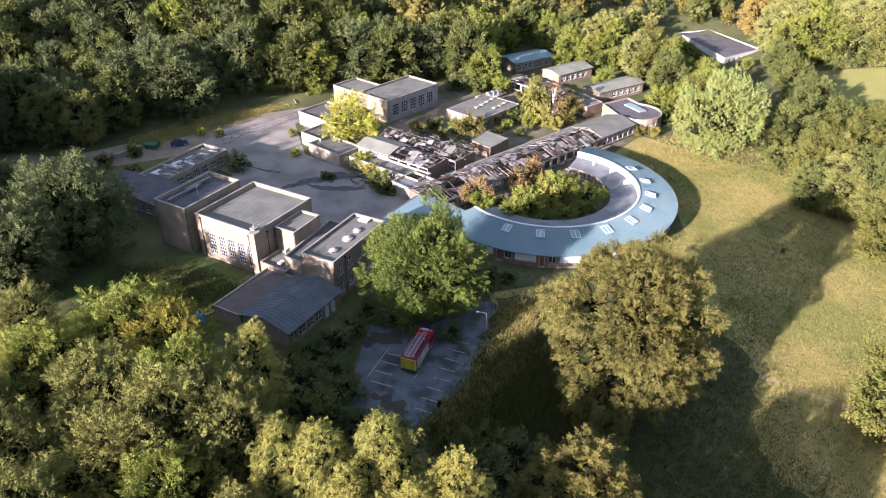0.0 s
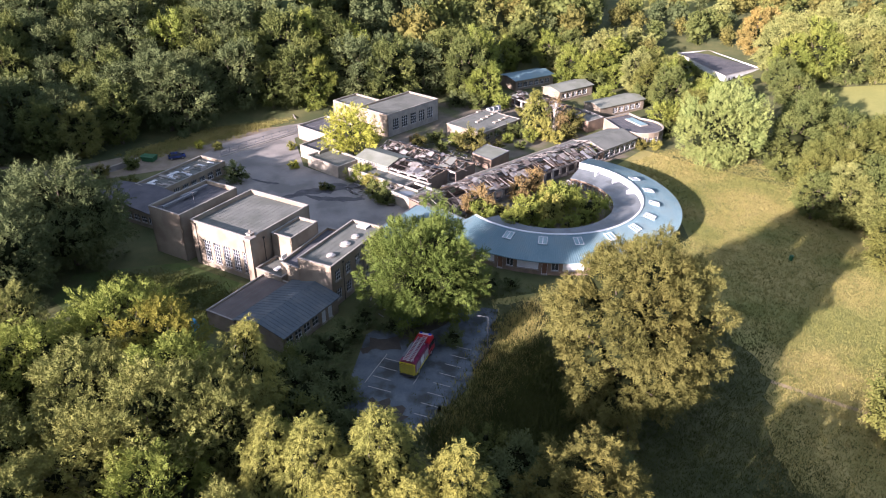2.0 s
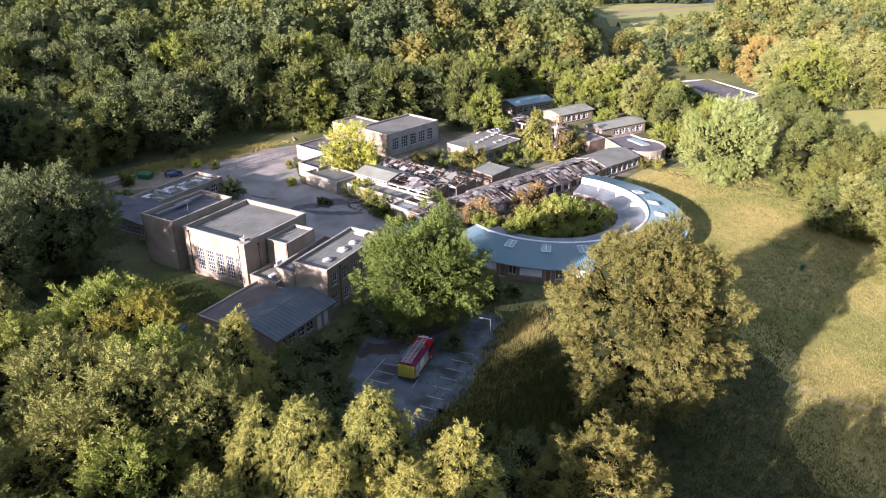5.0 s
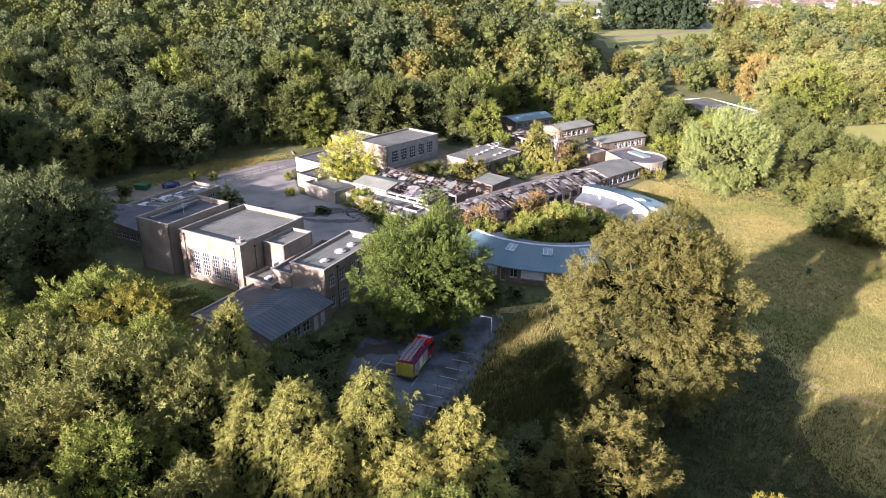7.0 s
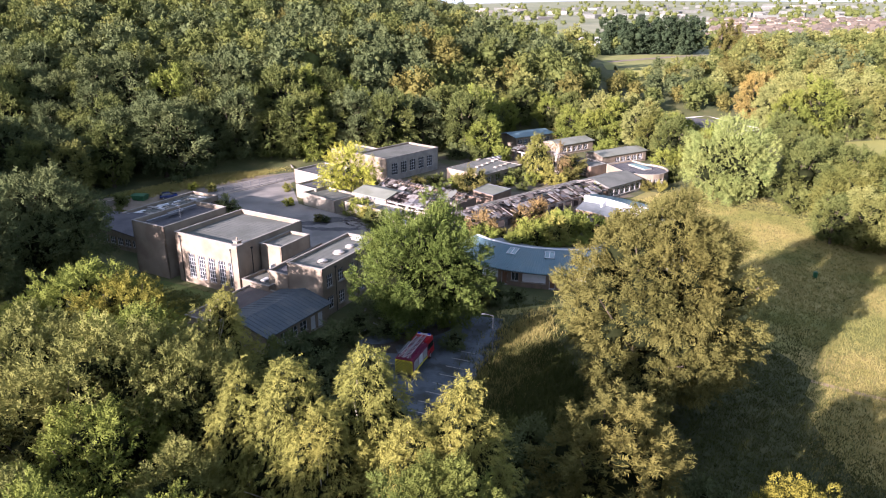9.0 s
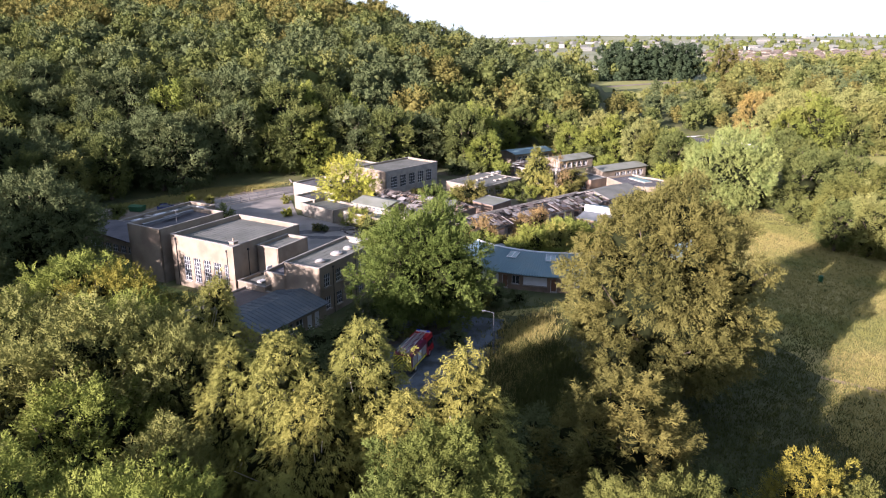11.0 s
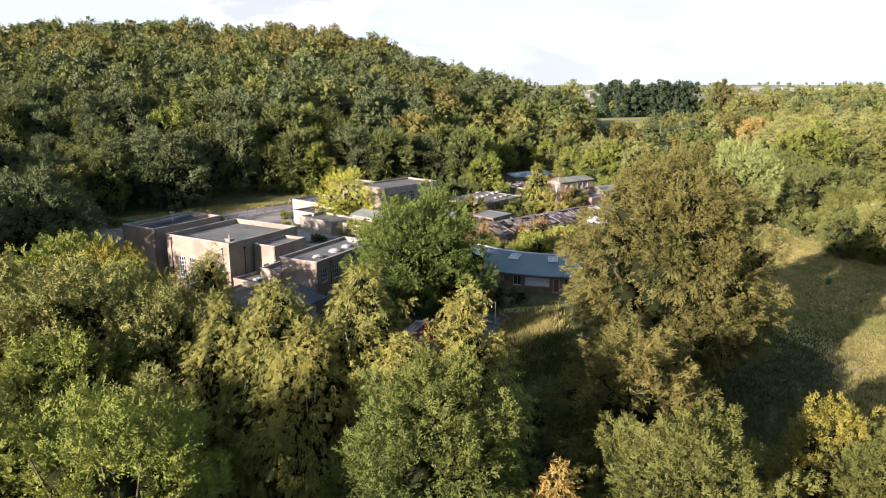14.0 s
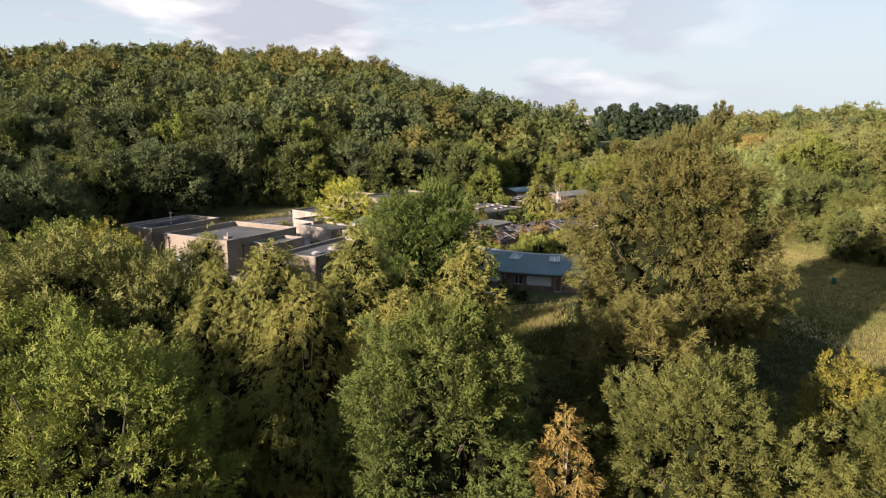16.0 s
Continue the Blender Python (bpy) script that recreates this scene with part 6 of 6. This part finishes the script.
def far_trees():
    """Hedges and copses between the town and the horizon."""
    rng = np.random.default_rng(21)
    shapes = []
    for v in range(5):
        C, R, m = lobes(rng, 11, 6.0, 0.3, 20)
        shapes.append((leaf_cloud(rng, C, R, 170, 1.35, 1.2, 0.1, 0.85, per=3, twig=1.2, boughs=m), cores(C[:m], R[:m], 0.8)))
    V, F, n = [], [], 0
    for i in range(900):
        y = 480 + 3300 * rng.random() ** 2.0
        x = y * rng.uniform(-0.2, 0.85)
        if rng.random() < 0.45:
            y = round(y / 140) * 140 + rng.uniform(-9, 9)
        if 330 < y < 430:
            continue
        s = rng.uniform(0.6, 1.2) * (1 if y < 1500 else 1.5)
        for v, f in shapes[rng.integers(5)]:
            V.append(v * s + np.array([x, y, float(rise(x, y))]))
            F.append(f + n)
            n += len(v)
    me = raw_mesh("copses", [(np.concatenate(V), np.concatenate(F))], "leaf_mid")
    tagged(new("copses", me), "distant hedgerow trees and copses between fields", "woodland", kind="stuff")


far_trees()
z0 = float(rise(121, 630))
wh = thing("white_farm_shed", (121.0, 630.0, z0), "long pale shed beyond the wood", "shed")
part("walls", Shape().box((121, 630, z0 - 1), (26, 14, 6), 8), "white", wh)
part("roof", Shape().prism([(107.5, 621.5, z0 + 5), (136.0, 624.5, z0 + 5), (134.5, 639.5, z0 + 5), (106.0, 636.5, z0 + 5)], [(107.5, 628.0, z0 + 7.2), (135.6, 631.2, z0 + 7.2), (135.3, 633.0, z0 + 7.2), (107.2, 630.0, z0 + 7.2)]), "dome", wh, "pale sheet roof")

# ---- grasses ----
def blades(name, mat, poly, n, h, w, seed, label, clump=5, edge=1.2):
    """Tufts of standing grass scattered over a piece of ground, joined."""
    rng = np.random.default_rng(seed)
    xs, ys = np.array([p[0] for p in poly]), np.array([p[1] for p in poly])
    pts = []
    while len(pts) < n:
        x, y = rng.uniform(xs.min(), xs.max()), rng.uniform(ys.min(), ys.max())
        if inside(poly, x, y):
            pts.append((x, y))
    pts = np.array(pts) + rng.normal(size=(n, 2)) * edge
    P = np.repeat(pts, clump, 0) + rng.normal(size=(n * clump, 2)) * max(w, 0.12) * 2.0
    m = len(P)
    a = rng.uniform(0, 6.28, m)
    hh = h * rng.uniform(0.5, 1.3, m)
    lean = rng.normal(size=(m, 2)) * 0.35 * hh[:, None]
    dx, dy = np.cos(a) * w * 0.5, np.sin(a) * w * 0.5
    z = np.full(m, 0.0)
    v = np.stack([np.stack([P[:, 0] - dx, P[:, 1] - dy, z], 1), np.stack([P[:, 0] + dx, P[:, 1] + dy, z], 1), np.stack([P[:, 0] + lean[:, 0], P[:, 1] + lean[:, 1], hh], 1)], 1)
    ob = new(name, raw_mesh(name, [(v.reshape(-1, 3), np.arange(m * 3).reshape(m, 3))], mat))
    return tagged(ob, label, "grass", kind="stuff")


LOWER = [(9, 100), (9, 92), (4.6, 78), (-2, 68), (8, 44), (26, 38), (44, 38), (52, 48), (46, 58), (42, 62), (45, 74), (50, 86), (45, 98), (34, 101)]
MEADOW = [(14, 104), (22, 102), (34, 101.5), (46, 99), (51, 86), (47, 76), (38, 62), (32, 46), (44, 34), (60, 36), (78, 60), (84, 84), (79, 100), (78, 128), (84, 150), (70, 176), (56, 170), (44, 160), (50, 140), (50, 124), (36, 108), (20, 104)]
blades("meadow_grass", "dryblade", MEADOW, 42000, 0.3, 0.085, 1, "tall dry straw-coloured meadow grass", edge=0.5)
blades("green_tussocks", "greenblade", MEADOW, 6000, 0.3, 0.11, 2, "green tussocks among dry meadow grass")
# blades coloured dark to deepen the shaded part of the meadow
blades("damp_grass", "greenblade", LOWER, 24000, 0.35, 0.1, 7, "green grass coloured dark for the tree's shade", edge=3.0)
blades("reeds", "dryblade", [(9.5, 93), (4.6, 78), (-1.5, 68.5), (2, 66), (9, 76), (15, 90), (16, 100)], 2000, 0.8, 0.11, 3, "tall straw-coloured reeds beside the car park")
blades("bracken", "greenblade", [(-2, 66), (4, 58), (14, 56), (18, 70), (15, 88), (9.5, 88), (4.6, 77)], 5000, 0.9, 0.16, 4, "tall green herbs coloured dark for the shade")
blades("rough_bank", "dryblade", [(-80, 168), (-62, 189), (-48, 200), (-43, 197), (-58, 181), (-74, 166)], 4000, 0.5, 0.25, 5, "rough grass on the bank below the wood")
blades("lawn_weeds", "greenblade", [(-60, 108), (-45, 108), (-33, 100), (-40, 92), (-60, 98)], 5000, 0.25, 0.2, 6, "unmown lawn below the hall windows")


def creeper(a, b, h, seed, label, mat="mid"):
    """Ivy that climbs a wall from a to b."""
    rng = np.random.default_rng(seed)
    a, b = np.array(a), np.array(b)
    n = int(np.linalg.norm(b - a) * 2.2)
    d = (b - a) / np.linalg.norm(b - a)
    o = np.array([d[1], -d[0]])
    f, z = rng.random(n), h * rng.random(n) ** 1.3
    xy = a + np.outer(f, b - a) + o * 0.2
    C = np.column_stack([xy, z])
    R = rng.uniform(0.35, 0.85, n)
    v, t = leaf_cloud(rng, C, R, n * 70, 0.2, 1.3, 0.3, 1.0, hub=(C.mean(0) - np.array([o[0], o[1], 0]) * 6))
    ob = new("creeper", raw_mesh("creeper", [(v, t)], "leaf_" + mat))
    ob.location = (0, 0, 0)
    return tagged(ob, label, "climbing plant")


creeper((10.5, 175.2), (21.4, 187.0), 3.2, 1, "green creeper covering the craft block's wall")
creeper((-22.5, 152.2), (-16.0, 147.2), 2.2, 2, "yellow-green creeper on the pale classroom wall", "bright")
creeper((-6.0, 138.8), (-1.5, 135.0), 1.8, 3, "green creeper at the corner of the yard", "mid")
creeper((-14.2, 97.5), (-10.5, 104.5), 1.6, 4, "green creeper at the foot of the office wall", "dark")


def debris(name, poly, n, seed, label, mats=("ash", "char", "sheet")):
    """Scattered broken boards and rubble on the ground, joined by material."""
    rng = random.Random(seed)
    xs, ys = [p[0] for p in poly], [p[1] for p in poly]
    for m in mats:
        sh, k = Shape(), 0
        while k < n:
            x, y = rng.uniform(min(xs), max(xs)), rng.uniform(min(ys), max(ys))
            if inside(poly, x, y):
                sh.box((x, y, 0.03), (rng.uniform(0.3, 1.8), rng.uniform(0.08, 0.4), rng.uniform(0.04, 0.2)), rng.uniform(0, 180))
                k += 1
        tagged(part(name, sh, m, None), label, "debris", kind="stuff")


debris("yard_debris", [(-20, 150), (-8, 139.5), (-12, 136), (-24, 147)], 22, 1, "broken boards and rubble on the yard")
debris("courtyard_debris", [(2, 132), (12, 124), (30, 140), (30, 152), (20, 148)], 60, 2, "charred boards lying in the courtyard")
debris("hall_debris", [(-8, 172), (8, 160), (14, 170), (0, 180)], 50, 3, "charred boards beside the burnt hall")
debris("lane_debris", [(-13, 92), (-6, 96), (-8, 108), (-12, 104)], 18, 4, "broken boards and rubble beside the office block", ("ash", "char"))
